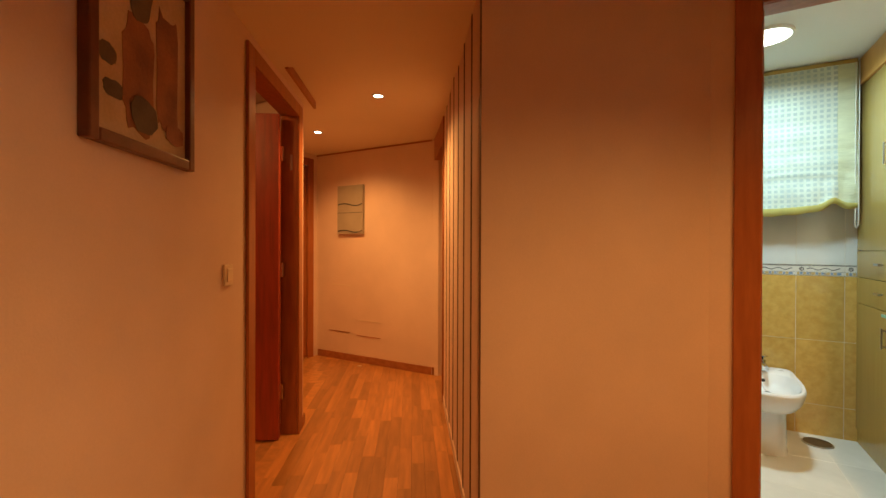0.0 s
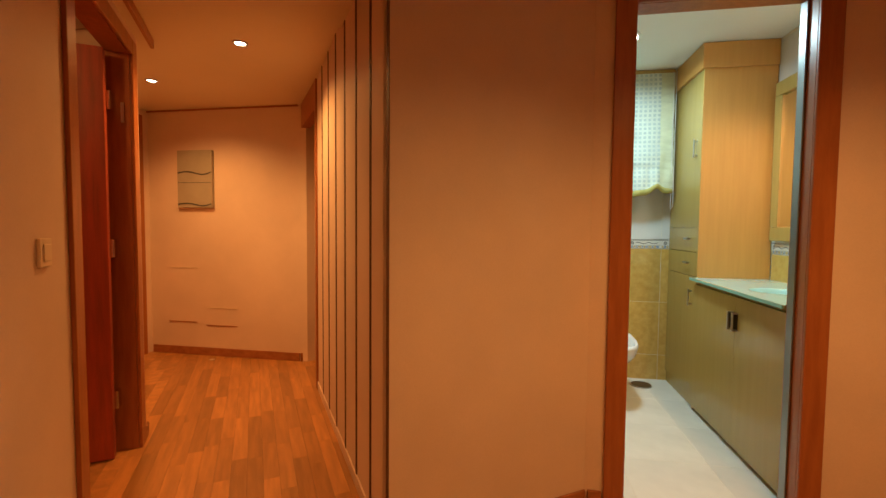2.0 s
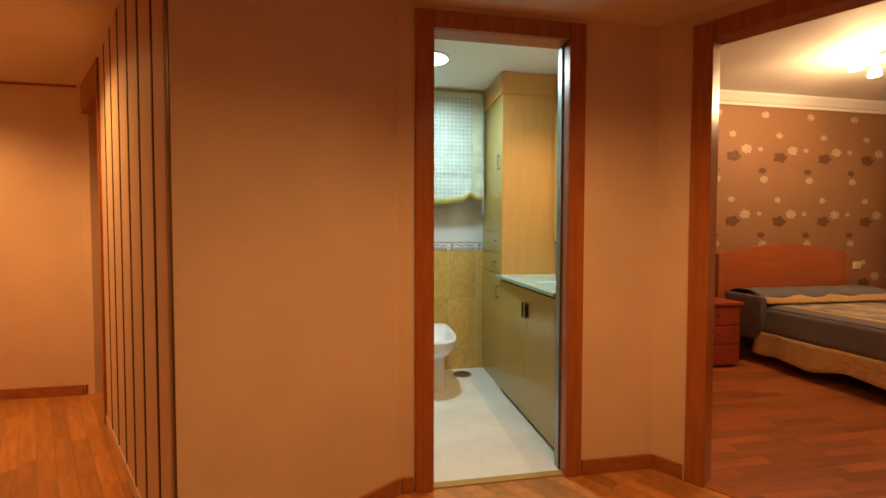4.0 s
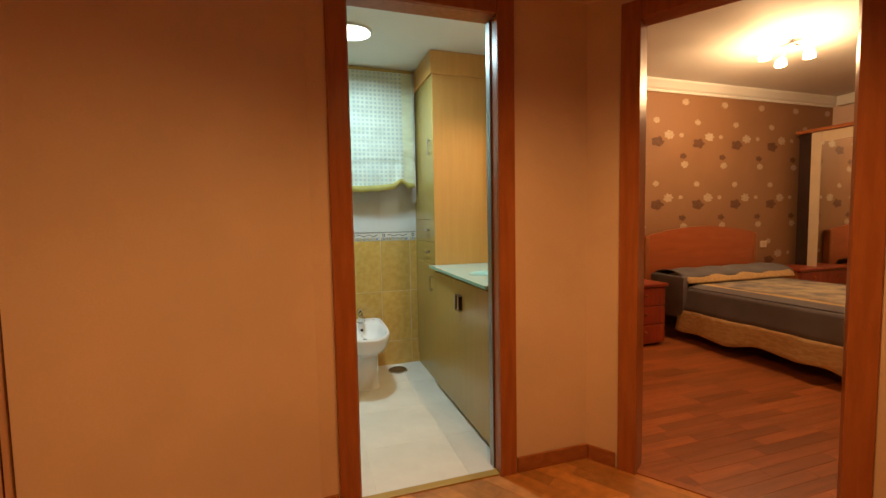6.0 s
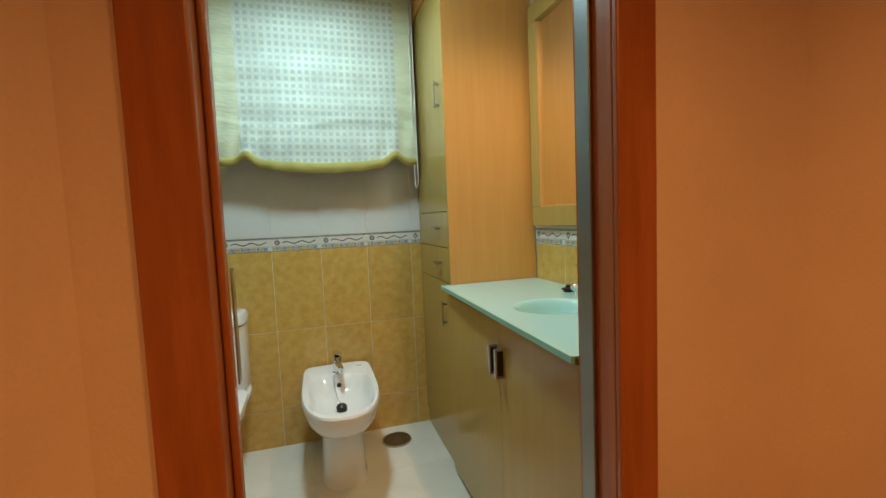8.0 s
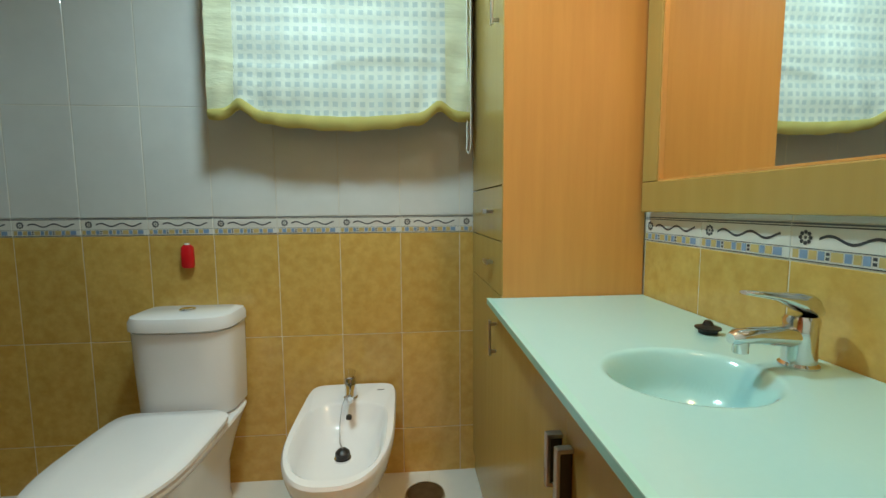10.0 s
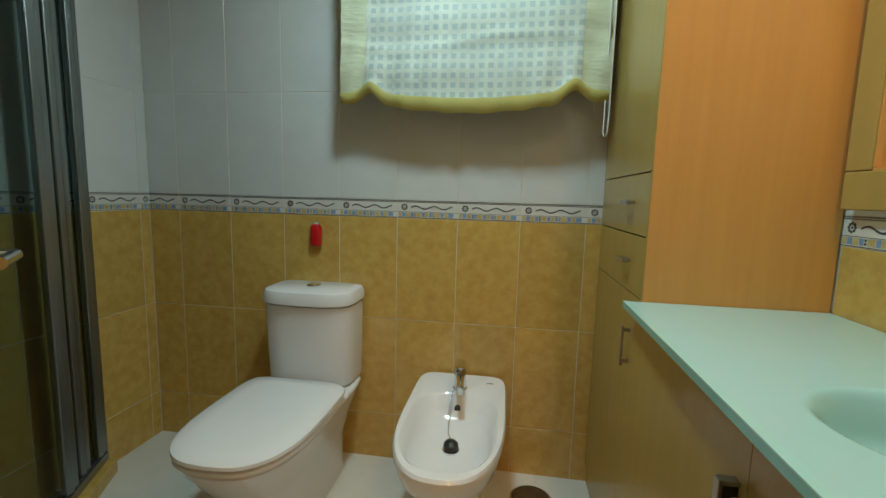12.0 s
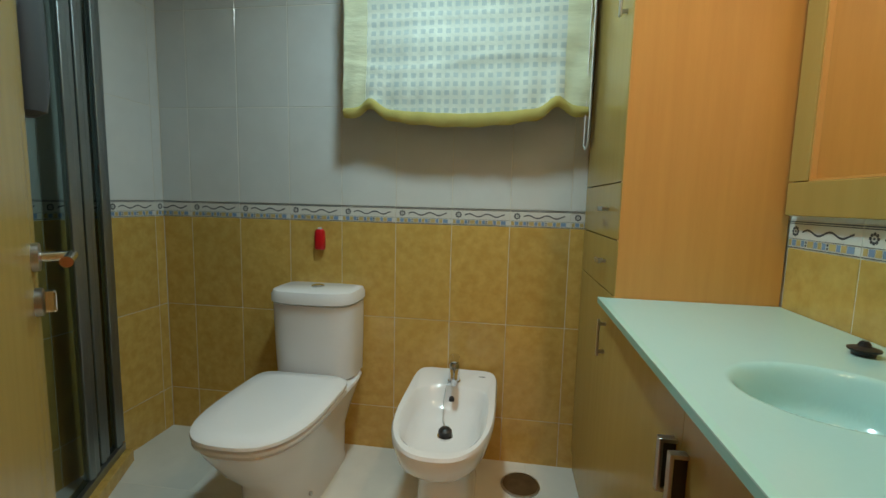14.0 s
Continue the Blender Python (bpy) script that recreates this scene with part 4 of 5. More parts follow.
# ---- bedroom ----
BYW = 4.28
b = B()
box(b, (1.85, BYW, 0), (6.75, BYW + 0.1, HIGH + 0.1))
wall_paper = setting("wall_bedroom_paper", b, PAPER, "bedroom wall in brown wallpaper with pale flowers")
b = B()
box(b, (6.65, -1.9, 0), (6.75, BYW, HIGH + 0.1))
setting("wall_bedroom_east", b, PAINT, "cream bedroom side wall")
b = B()
box(b, (1.801, YW2, 0), (1.86, BYW, HIGH + 0.1))
setting("wall_bedroom_west", b, PAINT, "cream bedroom wall behind the bathroom")
b = B()
pr = nd(NR + 0.1, -2.0)
box(b, (pr[0], pr[1] - 0.1, 0), (6.75, pr[1], HIGH + 0.1))
setting("wall_bedroom_south", b, PAINT, "cream bedroom wall opposite the bed")
b = B()
prism(b, [nd(NR + 0.05, -2.2), (6.75, pr[1] - 0.1), (6.75, BYW + 0.1), (1.85, BYW + 0.1), (1.85, YW2), nd(NR + 0.05, 1.06)], BEDROOM_Z, BEDROOM_Z + 0.1)
setting("ceiling_bedroom", b, WHITE, "white bedroom ceiling with plaster moulding", "ceiling")
for nm, lo_, hi_ in (("trim_cornice_1", (1.86, BYW - 0.07, 2.50), (6.65, BYW, BEDROOM_Z)), ("trim_cornice_2", (6.58, -1.8, 2.50), (6.65, BYW - 0.071, BEDROOM_Z))):
    q = B()
    if nm.endswith("1"):
        prof = [(BYW, 2.50), (BYW - 0.015, 2.50), (BYW - 0.018, 2.525), (BYW - 0.035, 2.54), (BYW - 0.055, 2.575), (BYW - 0.07, 2.60), (BYW - 0.07, 2.62), (BYW, 2.62)]
        loft(q, [[(x, y, z) for y, z in prof] for x in (1.86, 6.65)])
    else:
        box(q, lo_, hi_, 0.01)
    tagged(part(nm, q, WHITE), "white plaster ceiling moulding", "moulding", kind="structure")

# wallpaper print
rnd = random.Random(4)


def blob_print(bm, x, z, rx, rz, y, petals=7):
    pts = []
    for i in range(24):
        a = i * math.pi / 12
        k = 1 + 0.16 * math.cos(petals * a) + rnd.uniform(-0.12, 0.12)
        pts.append(bm.verts.new((x + rx * k * math.cos(a), y, z + rz * k * math.sin(a))))
    bm.faces.new(pts[::-1])


pale, brown = B(), B()
for row in range(-1, 6):
    for colm in range(0, 9):
        x0, z0 = 2.94 + colm * 0.565 - 0.565, 2.06 - row * 0.67
        if not (0.4 < z0 < 2.9 and x0 < 6.4):
            continue
        for dx, dz, r in ((0.0, 0.0, 0.068), (0.17, 0.005, 0.033), (-0.17, 0.15, 0.045), (0.22, 0.36, 0.052)):
            if z0 + dz < 2.46:
                blob_print(pale, x0 + dx, z0 + dz, r * 0.92, r * 0.66, BYW - 0.0025)
        for dx, dz, r in ((-0.15, -0.075, 0.085), (0.20, 0.45, 0.05)):
            if z0 + dz < 2.46:
                blob_print(brown, x0 + dx, z0 + dz, r * 0.95, r * 0.6, BYW - 0.0015, 5)
tagged(part("flower_print", pale, PETAL, wall_paper), kind="stuff")
tagged(part("leaf_print", brown, LEAFP, wall_paper), kind="stuff")


def night_stand(x0, y0):
    t = thing("nightstand", "reddish wooden nightstand with three drawers beside the bed", "nightstand", "bedside tables")
    y1 = 4.24
    t.scale = (1, 1, 1.1)
    part("body", bx((x0, y0 + 0.02, 0.02), (x0 + 0.46, y1, 0.50), 0.004), OAK, t)
    part("top", bx((x0 - 0.012, y0 - 0.012, 0.501), (x0 + 0.472, y1, 0.528), 0.006), DOORWOOD, t)
    for i in range(3):
        z = 0.04 + i * 0.153
        d_ = part("drawer", bx((x0 + 0.012, y0, z), (x0 + 0.448, y0 + 0.0195, z + 0.145), 0.004), DOORWOOD, t)
        part("knob", tube(B(), (x0 + 0.23, y0 - 0.022, z + 0.085), (x0 + 0.23, y0, z + 0.085), 0.011, 14), OAK, d_, smooth=True)
    return t


night_stand(3.0, 3.68)
night_stand(5.50, 3.86)

bed = thing("bed", "double bed with a curved reddish headboard and grey blue bedspread", "bed")
q = B()
m = 24
fr = [(3.86 + 1.56 * i / m, 0.99 + 0.085 * math.sin(math.pi * i / m)) for i in range(m + 1)]
lowp = [q.verts.new((x, 4.205, 0.25)) for x, z in fr]
topp = [q.verts.new((x, 4.205, z)) for x, z in fr]
for i in range(m):
    q.faces.new((lowp[i], lowp[i + 1], topp[i + 1], topp[i]))
ex = bmesh.ops.extrude_face_region(q, geom=q.faces[:])
for v in ex["geom"]:
    if isinstance(v, bmesh.types.BMVert):
        v.co.y += 0.045
bmesh.ops.recalc_face_normals(q, faces=q.faces[:])
part("headboard", q, HEADWOOD, bed, bevel=0.0)
for x in (3.835, 5.385):
    part("head_post", bx((x, 4.195, 0.0), (x + 0.06, 4.27, 0.985), 0.012), OAK, bed)
# The shade below the mattress is put into the base's near-black colour.
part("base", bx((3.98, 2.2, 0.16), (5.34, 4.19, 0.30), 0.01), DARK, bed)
for x, y in ((4.12, 2.3), (5.34, 2.3), (4.12, 4.05), (5.34, 4.05)):
    part("leg", tube(B(), (x, y, 0), (x, y, 0.16), 0.025, 14), BLACK, bed, smooth=True)
part("mattress", bx((3.97, 2.18, 0.30), (5.35, 4.19, 0.50), 0.04), CREAMWOOD, bed)


def spread():
    t = thing("bedspread", "grey blue bedspread with golden bands hanging over the bed", "bedspread")
    x0, x1, y0, y1 = 3.92, 5.40, 2.0, 3.80

    def strip(name, a, c, mat, ny=40):
        """Sheet between two profiles given as functions of y."""
        q = B()
        rows = []
        for j in range(ny + 1):
            y = y0 + (y1 - y0) * j / ny
            pa, pc = a(y), c(y)
            rows.append([q.verts.new(Vector(pa).lerp(Vector(pc), i / 6)) for i in range(7)])
        for r0, r1 in zip(rows, rows[1:]):
            for i in range(6):
                q.faces.new((r0[i], r0[i + 1], r1[i + 1], r1[i]))
        bmesh.ops.recalc_face_normals(q, faces=q.faces[:])
        o = part(name, q, mat, t, smooth=True)
        so = o.modifiers.new("thick", "SOLIDIFY")
        so.thickness = 0.008
        return o

    w = lambda y: 0.012 * math.sin(y * 9) + 0.006 * math.sin(y * 23)
    hem = lambda y: 0.105 + 0.02 * math.sin(y * 5) + 0.015 * math.sin(y * 13)
    strip("top_pattern", lambda y: (x0 + 0.22, y, 0.528 + 0.004 * math.sin(y * 7)), lambda y: (x1 - 0.2, y, 0.528), BEDPATTERN)
    strip("top_band", lambda y: (x0 + 0.13, y, 0.526), lambda y: (x0 + 0.219, y, 0.528 + 0.004 * math.sin(y * 7)), GOLDCLOTH)
    strip("top_edge", lambda y: (x0 + 0.02, y, 0.50), lambda y: (x0 + 0.129, y, 0.526), BLUECLOTH)
    strip("side", lambda y: (x0 - 0.035 + w(y), y, 0.29), lambda y: (x0 + 0.019, y, 0.50), BLUECLOTH)
    strip("side_band", lambda y: (x0 - 0.08 + 1.7 * w(y), y, hem(y)), lambda y: (x0 - 0.035 + w(y), y, 0.289), GOLDCLOTH)
    strip("far_side", lambda y: (x1, y, 0.2), lambda y: (x1 - 0.19, y, 0.528), BLUECLOTH)
    return t


bedspread = spread()
pil = thing("pillow", "long pillow under a folded grey blue sheet edge", "pillow")
q = B()
rings = []
for i in range(15):
    u = i / 14
    k = math.sin(math.pi * min(max(u, 0.02), 0.98)) ** 0.35
    rings.append([(3.93 + 1.42 * u, 3.97 + 0.19 * k * math.cos(a * math.pi / 10), 0.575 + 0.075 * k * math.sin(a * math.pi / 10)) for a in range(20)])
loft(q, rings)
part("cushion", q, GOLDCLOTH, pil, smooth=True)
q = B()
rows = []
for j in range(21):
    a = math.pi * (0.08 + 0.95 * j / 20)
    rows.append([q.verts.new((3.90 + 1.49 * i / 30 - (0.02 if j > 16 else 0), 3.96 - 0.205 * math.cos(a) * (1.0 if j < 18 else 0.99), 0.565 + 0.095 * math.sin(a) - 0.02 * math.sin(i * 0.9) * 0.3)) for i in range(31)])
for r0, r1 in zip(rows, rows[1:]):
    for i in range(30):
        q.faces.new((r0[i], r0[i + 1], r1[i + 1], r1[i]))
bmesh.ops.recalc_face_normals(q, faces=q.faces[:])
o = part("cover", q, BLUECLOTH, pil, smooth=True)
o.modifiers.new("thick", "SOLIDIFY").thickness = 0.008
q = B()
rows = []
for j in range(7):
    a = math.pi * (0.02 + 0.26 * j / 6)
    rows.append([q.verts.new((3.915 + 1.44 * i / 24, 3.95 - 0.222 * math.cos(a) + 0.006 * math.sin(i * 0.8), 0.535 + 0.10 * math.sin(a))) for i in range(25)])
for r0, r1 in zip(rows, rows[1:]):
    for i in range(24):
        q.faces.new((r0[i], r0[i + 1], r1[i + 1], r1[i]))
bmesh.ops.recalc_face_normals(q, faces=q.faces[:])
part("fold_band", q, GOLDCLOTH, pil, "golden turned down sheet edge", smooth=True).modifiers.new("thick", "SOLIDIFY").thickness = 0.006
q = B()
box(q, (3.865, 3.74, 0.20), (3.945, 4.16, 0.615), 0.035)
part("side_drape", q, BLUECLOTH, pil, smooth=True)

for ob in (bed, bedspread, pil):
    ob.location.x -= 0.14

ward = thing("wardrobe", "tall cream framed wardrobe with mirror doors", "wardrobe")
wx = 5.93
part("body", bx((wx + 0.021, 2.05, 0.0), (6.62, 4.06, 2.12), 0.004), DARK, ward)
# Near-black filler stands in for the shaded gap between wardrobe and wall.
part("side_panel", bx((wx + 0.022, 4.061, 0.0), (6.62, 4.2, 2.12)), DARK, ward)
part("top_moulding", bx((wx - 0.03, 2.02, 2.121), (6.63, 4.215, 2.16), 0.006), OAK, ward)
for y0, y1 in ((3.06, 4.055), (2.055, 3.055)):
    d_ = part("door", bx((wx + 0.004, y0, 0.02), (wx + 0.0205, y1, 2.118), 0.002), CREAMWOOD, ward)
    part("mirror_panel", bx((wx - 0.003, y0 + 0.10, 0.14), (wx + 0.0035, y1 - 0.10, 2.0)), MIRROR, d_)
    for z0, z1, a0, a1 in ((0.02, 2.118, y0, y0 + 0.1), (0.02, 2.118, y1 - 0.1, y1)):
        part("stile", bx((wx - 0.010, a0 + 0.001, z0), (wx + 0.0035, a1 - 0.001, z1), 0.003), CREAMWOOD, d_)
sock = thing("wall_socket", "pale plastic wall socket beside the headboard", "socket")
part("plate", bx((5.46, BYW - 0.012, 0.80), (5.56, BYW - 0.001, 0.88), 0.003), WPLASTIC, sock)
part("insert", bx((5.485, BYW - 0.0145, 0.818), (5.535, BYW - 0.0122, 0.862), 0.001), CREAMWOOD, sock)

chl = thing("ceiling_spot_bar", "chrome ceiling light with several lit glass shades", "ceiling light")
LP = [(4.28, 3.30), (4.30, 3.09), (4.02, 2.92), (3.98, 3.22)]
part("canopy", tube(B(), (4.14, 3.12, BEDROOM_Z - 0.03), (4.14, 3.12, BEDROOM_Z - 0.001), 0.06, 28), CHROME, chl, smooth=True)
for x, y in LP:
    q = tube(B(), (4.14, 3.12, BEDROOM_Z - 0.04), (x, y, BEDROOM_Z - 0.085), 0.008)
    arm = part("arm", q, CHROME, chl, smooth=True)
    q = loft(B(), [[(x + r * math.cos(i * math.pi / 10), y + r * math.sin(i * math.pi / 10), BEDROOM_Z + h) for i in range(20)] for r, h in ((0.018, -0.088), (0.035, -0.10), (0.045, -0.14), (0.040, -0.155))])
    part("shade", q, LIGHTBED, chl, "glowing glass shade", smooth=True)

# ---- tiles, planks ----


def mesh_box(name, sx, sy, sz, mat, bev=0.0012):
    q = B()
    box(q, (0, 0, 0), (sx, sy, sz))
    if bev:
        bmesh.ops.bevel(q, geom=q.edges[:], offset=bev, segments=1, affect="EDGES")
    me = bpy.data.meshes.new(name)
    q.to_mesh(me)
    q.free()
    me.materials.append(mat)
    return me


TW, TH_, GAP = 0.2265, 0.389, 0.0022
ROWS_Y = [(-0.205, 0.188), (0.188, 0.577), (0.577, 0.966)]
ROWS_W = [(1.033, 1.422), (1.422, 1.811), (1.811, 2.20)]
cache = {}


def tile(parent, mat, lo_, hi_):
    size = tuple(round(hi_[i] - lo_[i], 4) for i in range(3))
    key = (mat.name, size)
    if key not in cache:
        cache[key] = mesh_box("tile", *size, mat)
    o = new("tile", cache[key])
    o.location = lo_
    o.parent = parent


def flower(bm, at_, r, axis, out):
    """Eight small petals round an open centre."""
    for k in range(8):
        a = k * math.pi / 4
        for s in range(1):
            c0 = (at_[0] + r * 0.68 * math.cos(a), at_[1] + r * 0.68 * math.sin(a))
            ring_pts = [(c0[0] + r * 0.27 * math.cos(j * math.pi / 4), c0[1] + r * 0.27 * math.sin(j * math.pi / 4)) for j in range(8)]
            bm.faces.new([bm.verts.new(out(p)) for p in ring_pts])
    bm.faces.new([bm.verts.new(out((at_[0] + r * 0.22 * math.cos(j * math.pi / 4), at_[1] + r * 0.22 * math.sin(j * math.pi / 4)))) for j in range(8)])


def listel_art():
    """Meshes for one border tile in its own plane: u along, v up."""
    out = lambda p: (p[0], -0.0007, p[1])
    dark, grey, sky, sand = B(), B(), B(), B()
    quad = lambda bm, u0, u1, v0, v1: bm.faces.new([bm.verts.new(out(p)) for p in ((u0, v0), (u1, v0), (u1, v1), (u0, v1))])
    quad(dark, 0, TW - GAP, 0.0585, 0.0605)
    quad(grey, 0, TW - GAP, 0.0625, 0.0655)
    quad(dark, 0, TW - GAP, 0.0015, 0.0032)
    quad(grey, 0, TW - GAP, 0.0225, 0.0238)
    flower(dark, (0.026, 0.041), 0.0135, 0, out)
    n = 40
    wave = [(0.05 + 0.155 * i / n, 0.040 + 0.0055 * math.sin(i / n * 4.4 * math.pi)) for i in range(n + 1)]
    lo_v = [dark.verts.new(out((u, v - 0.0024))) for u, v in wave]
    hi_v = [dark.verts.new(out((u, v + 0.0024))) for u, v in wave]
    for i in range(n):
        dark.faces.new((lo_v[i], lo_v[i + 1], hi_v[i + 1], hi_v[i]))
    u, k = 0.004, 0
    rr = random.Random(8)
    while u < 0.205:
        w = rr.choice((0.011, 0.014, 0.019))
        quad((sand, sky, sand, sky, dark)[k % 5] if k % 5 < 4 else dark, u, min(u + (w if k % 5 < 4 else 0.006), 0.221), 0.006 if k % 5 < 4 else 0.007, 0.0205 if k % 5 < 4 else 0.012)
        if k % 5 == 4:
            quad(dark, u, u + 0.006, 0.0145, 0.0195)
            w = 0.006
        u += w + 0.0022
        k += 1
    res = []
    for bm, mat in ((dark, INK), (grey, SLATE), (sky, SKY), (sand, SAND)):
        bmesh.ops.recalc_face_normals(bm, faces=bm.faces[:])
        me = bpy.data.meshes.new("border_motif")
        bm.to_mesh(me)
        bm.free()
        me.materials.append(mat)
        res.append(me)
    return res


ART = listel_art()
LIST = mesh_box("border_tile", TW - GAP, 0.008, 0.066, LISTEL, 0.001)


def border(parent, m):
    o = new("border_tile", LIST)
    o.parent = parent
    o.matrix_world = m
    for me in ART:
        a = new("border_motif", me)
        a.parent = o
    return o


J0 = 0.334 - 4 * TW
x = J0
while x < 1.30:
    a, c = max(x, XL + 0.009), min(x + TW - GAP, XR - 0.01)
    if c - a > 0.02:
        for z0, z1 in ROWS_Y:
            tile(wall_b, YTILE, (a, YB - 0.008, max(z0, 0.0) + GAP / 2), (c, YB, z1 - GAP / 2))
        for z0, z1 in ROWS_W:
            tile(wall_b, WTILE, (a, YB - 0.008, z0 + GAP / 2), (c, YB, min(z1, BATH_Z) - GAP / 2))
        border(wall_b, pose(x, YB - 0.008, 0.9667))
    x += TW
y = 3.860
cells = [(y, y + TW - GAP)]
cells.append((y + TW, YB - 0.009))
while y > 2.83:
    y -= TW
    cells.append((max(y, 2.809), y + TW - GAP))
for y0, y1 in cells:
    for z0, z1 in ROWS_Y:
        tile(wall_l, YTILE, (XL, y0, max(z0, 0) + GAP / 2), (XL + 0.008, y1, z1 - GAP / 2))
    for z0, z1 in ROWS_W:
        tile(wall_l, WTILE, (XL, y0, z0 + GAP / 2), (XL + 0.008, y1, min(z1, BATH_Z) - GAP / 2))
    border(wall_l, pose(XL + 0.008, y0, 0.9667, 0, 0, 90))
y = 3.40 - 0.0
cells = []
while y > YI + 0.02:
    cells.append((max(y - TW + GAP, YI + 0.009), y))
    y -= TW
cells.append((3.40 + GAP, CY0 - 0.002))
for y0, y1 in cells:
    for z0, z1 in ROWS_Y[1:]:
        tile(wall_r, YTILE, (XR - 0.008, y0, z0 + GAP / 2), (XR, y1, z1 - GAP / 2))
    for z0, z1 in ROWS_W:
        tile(wall_r, WTILE, (XR - 0.008, y0, z0 + GAP / 2), (XR, y1, min(z1, BATH_Z) - GAP / 2))
    if y0 > YI + 0.02:
        border(wall_r, pose(XR - 0.008, y1 if y1 < 3.45 else 3.40 + TW, 0.9667, 0, 0, -90))

b = B()
box(b, (XL, YF, -0.011), (XR, YB, 0.0032))
floor_bath = setting("floor_bathroom", b, GROUT, "white marble tiled bathroom floor", "floor")
for i in range(6):
    for j in range(5):
        x0, y0 = XL + 0.40 * i + 0.0, YB - 0.40 * (j + 1)
        a, c = max(x0, XL), min(x0 + 0.3985, XR)
        e0, e1 = max(y0, YF + 0.001), min(y0 + 0.3985, YB - 0.009)
        if c - a > 0.02 and e1 - e0 > 0.02:
            tile(floor_bath, FTILE, (a, e0, -0.004), (c, e1, 0.004))
tagged(part("trim_sill", bx((DX0 + 0.003, YW + 0.002, -0.005), (DX1 - 0.003, YW + 0.044, 0.008), 0.002), OLIVE), "pale wooden strip across the bathroom doorway", "sill", kind="structure")
tagged(part("trim_threshold", obox(B(), NR + 0.0, NR + 0.04, RD0 + 0.004, RD1 - 0.004, -0.005, 0.006), OAK), "brown threshold strip of the bedroom doorway", "threshold", kind="structure")

# hall parquet
b = B()
prism(b, [(-4.0, -3.2), (2.2, -3.2), (2.2, YW + 0.04), (XL, YW + 0.04), (-1.0, 5.0), (-4.0, 5.0)], -0.0115, -0.002)
floor_hall = setting("floor_hall", b, DARK, "honey coloured wooden parquet of short strips", "floor")
rnd = random.Random(12)
PW = 0.071
plank_me = [mesh_box("plank", PW - 0.0008, ln, 0.008, PLANK, 0.0005) for ln in (0.36, 0.44, 0.52)]
LENS = (0.36, 0.44, 0.52)
far = B()
count = 0


n = NL - 0.75
while n < NR + 0.02:
    d = -1.8 - rnd.random() * 0.5
    while d < 5.0:
        i = rnd.randrange(3)
        ln = LENS[i]
        px, py = nd(n + PW / 2, d + ln / 2)
        hall = n < NS + 0.1 and px > -3.6 and py < 4.4
        room = d < 2.3 and n >= NS + 0.1
        if hall or room:
            if -0.35 < n < NS + 0.02 and 1.3 < d < 4.4 and count < 300:
                o = new("plank", plank_me[i])
                o.location = (*nd(n, d), -0.008)
                o.rotation_euler = (0, 0, TH)
                o.parent = floor_hall
                count += 1
            else:
                obox(far, n, n + PW - 0.0008, d, d + ln - 0.0008, -0.008, 0.0)
        d += ln
    n += PW


def cut(bm, co, no):
    """Take away what lies beyond a plane."""
    bmesh.ops.bisect_plane(bm, geom=bm.verts[:] + bm.edges[:] + bm.faces[:], plane_co=co, plane_no=no, clear_outer=True)


cut(far, (*nd(NR + 0.02, 0), 0), (CT, ST, 0))
cut(far, (0, 4.45, 0), (0, 1, 0))
FARPLANK = material("parquet_wood_rest", (0.53, 0.235, 0.072), 0.3, vary=0.22, scale=5, fine=55, stretch=(4, 4, 4), second=(0.39, 0.175, 0.055), bump=0.06, coat=0.12)


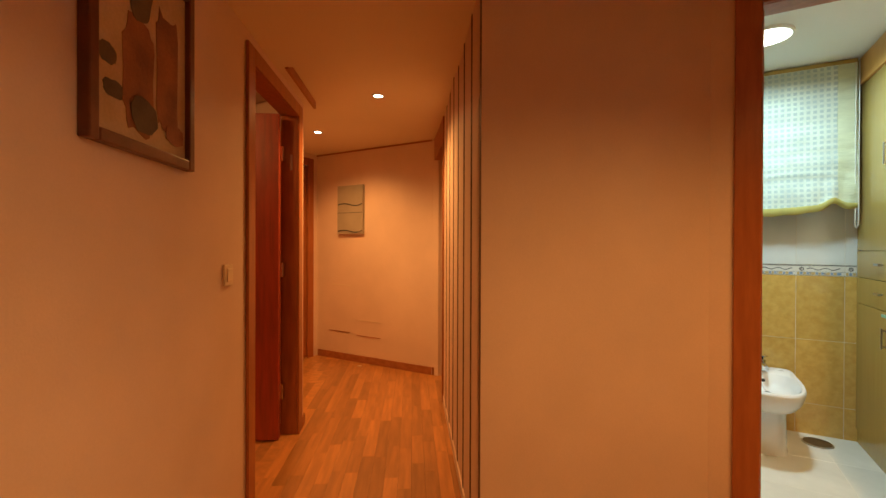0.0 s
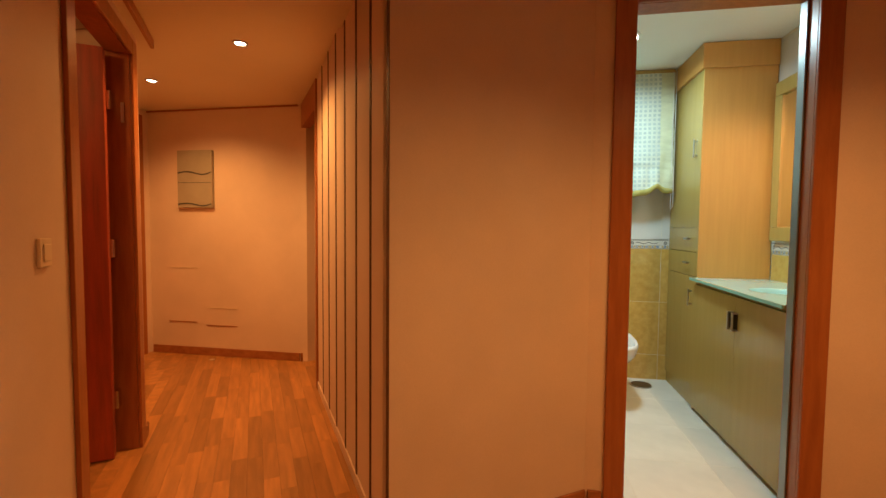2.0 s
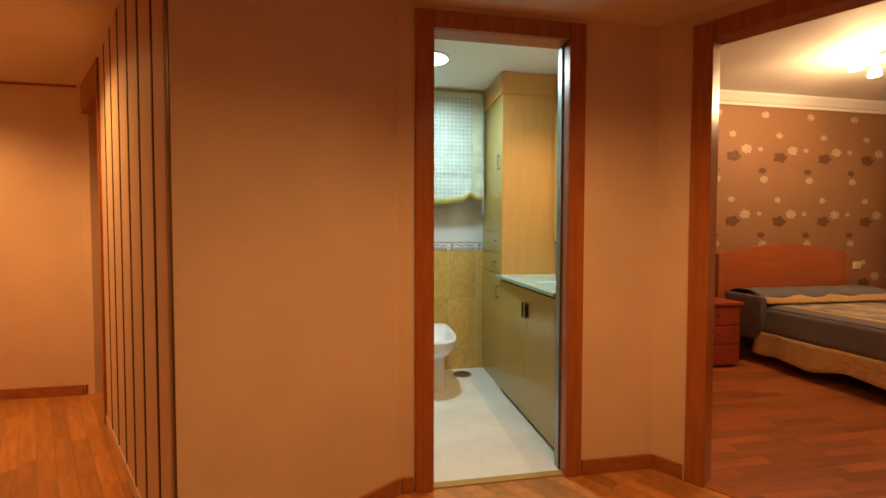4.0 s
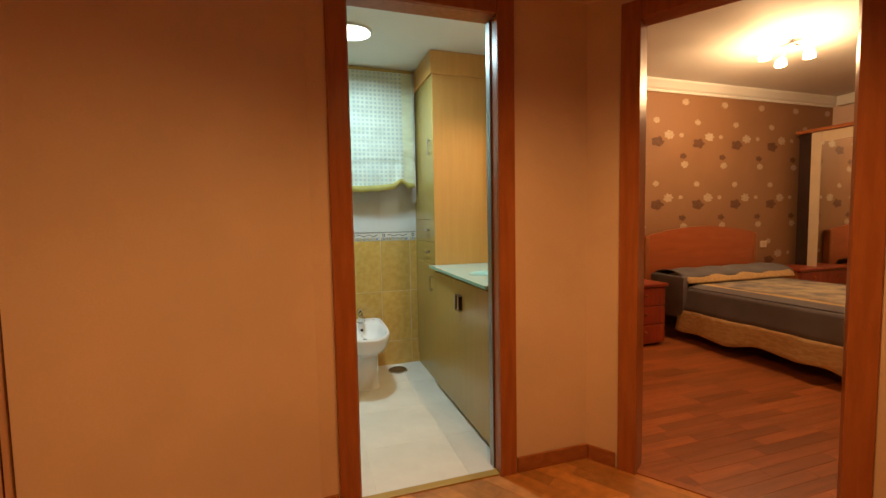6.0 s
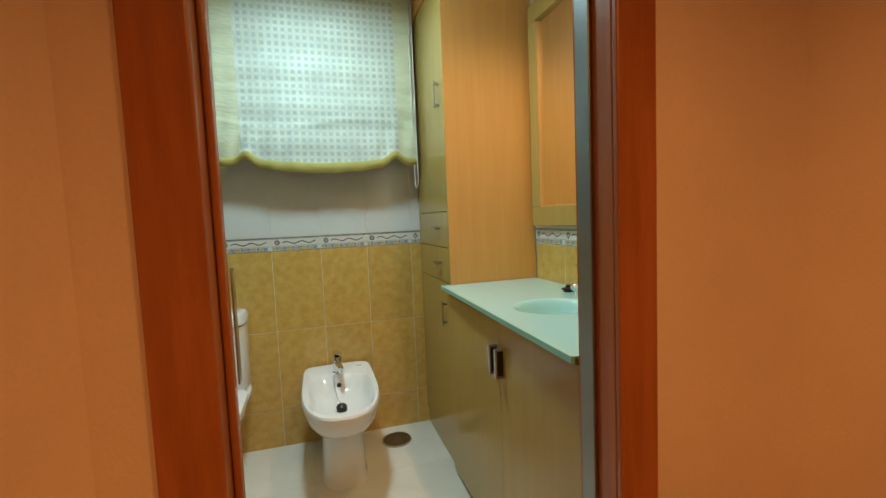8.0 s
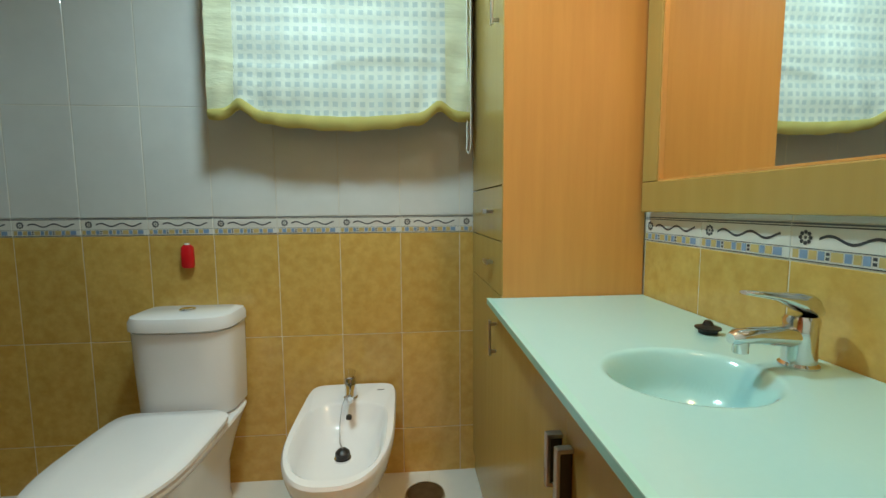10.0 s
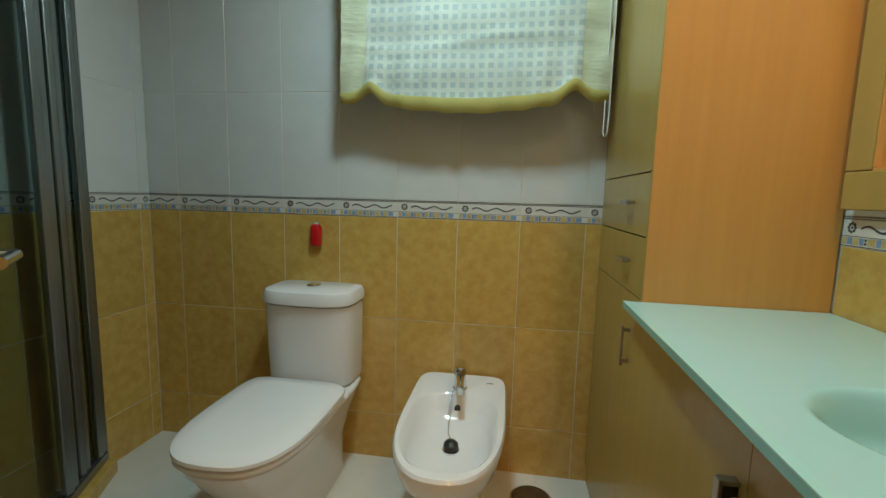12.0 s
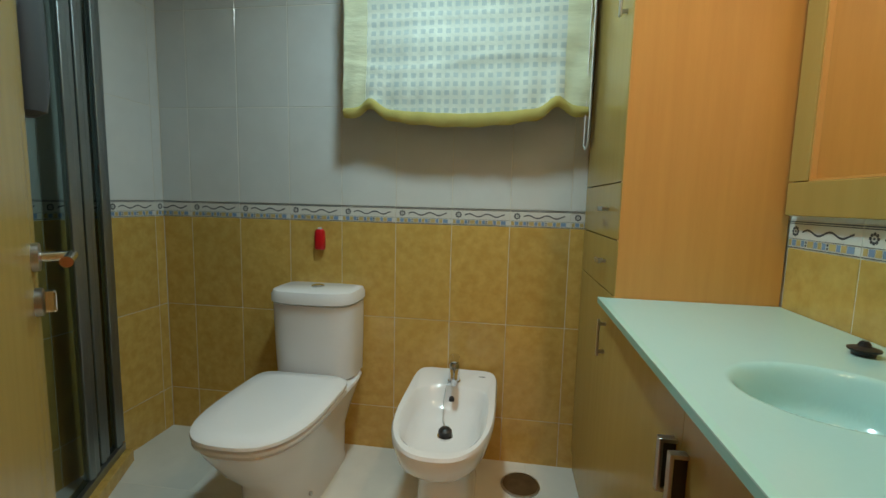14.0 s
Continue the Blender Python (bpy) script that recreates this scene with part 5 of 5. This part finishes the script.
def island_vary(m, amount):
    n, link = m.node_tree.nodes, m.node_tree.links.new
    h = next(k for k in n if k.bl_idname == "ShaderNodeHueSaturation")
    src = h.inputs["Value"].links[0].from_socket
    g, a, mu = n.new("ShaderNodeNewGeometry"), n.new("ShaderNodeMath"), n.new("ShaderNodeMath")
    a.operation, mu.operation = "MULTIPLY_ADD", "MULTIPLY"
    a.inputs[1].default_value, a.inputs[2].default_value = amount, 1 - amount / 2
    link(g.outputs["Random Per Island"], a.inputs[0])
    link(a.outputs[0], mu.inputs[0])
    link(src, mu.inputs[1])
    link(mu.outputs[0], h.inputs["Value"])


island_vary(FARPLANK, 0.5)
tagged(part("plank_rest", far, FARPLANK, floor_hall), kind="stuff")

# bedroom parquet, laid across
b = B()
prism(b, [nd(NR + 0.03, -2.2), (6.7, -3.0), (6.7, BYW), (1.87, BYW), (1.87, YW2), nd(NR + 0.03, 1.05)], -0.0114, -0.001)
floor_bed = setting("floor_bedroom", b, DARK, "dark reddish wooden bedroom parquet", "floor")
bed_me = [mesh_box("plank", ln, PW - 0.0008, 0.008, BEDPLANK, 0.0005) for ln in LENS]
rest = B()
count = 0
y = -1.5
while y < BYW:
    x = 1.5 - rnd.random() * 0.5
    while x < 6.6:
        i = rnd.randrange(3)
        if (x + LENS[i]) * CT + (y + PW) * ST > NR + 0.04:
            if x * CT + y * ST > NR + 0.04 and x < 4.1 and 1.7 < y and count < 300:
                o = new("plank", bed_me[i])
                o.location = (x, y, -0.0075)
                o.parent = floor_bed
                count += 1
            else:
                box(rest, (x, y, -0.0075), (x + LENS[i] - 0.0008, y + PW - 0.0008, 0.0005))
        x += LENS[i]
    y += PW
cut(rest, (*nd(NR + 0.035, 0), 0), (-CT, -ST, 0))
RESTPLANK = material("dark_parquet_rest", (0.38, 0.118, 0.036), 0.3, vary=0.25, scale=5, fine=55, stretch=(0.7, 7, 7), second=(0.27, 0.085, 0.03), bump=0.06, coat=0.12)
island_vary(RESTPLANK, 0.6)
tagged(part("plank_rest", rest, RESTPLANK, floor_bed), kind="stuff")

# set the bathroom down in its place
bpy.context.view_layer.update()
set_down = Matrix.Translation((BATH_X, BATH_Y, 0)) @ Matrix.Scale(BATH_K, 4)
for ob in bath_things + [bdoor, floor_bath]:
    ob.matrix_world = set_down @ ob.matrix_world
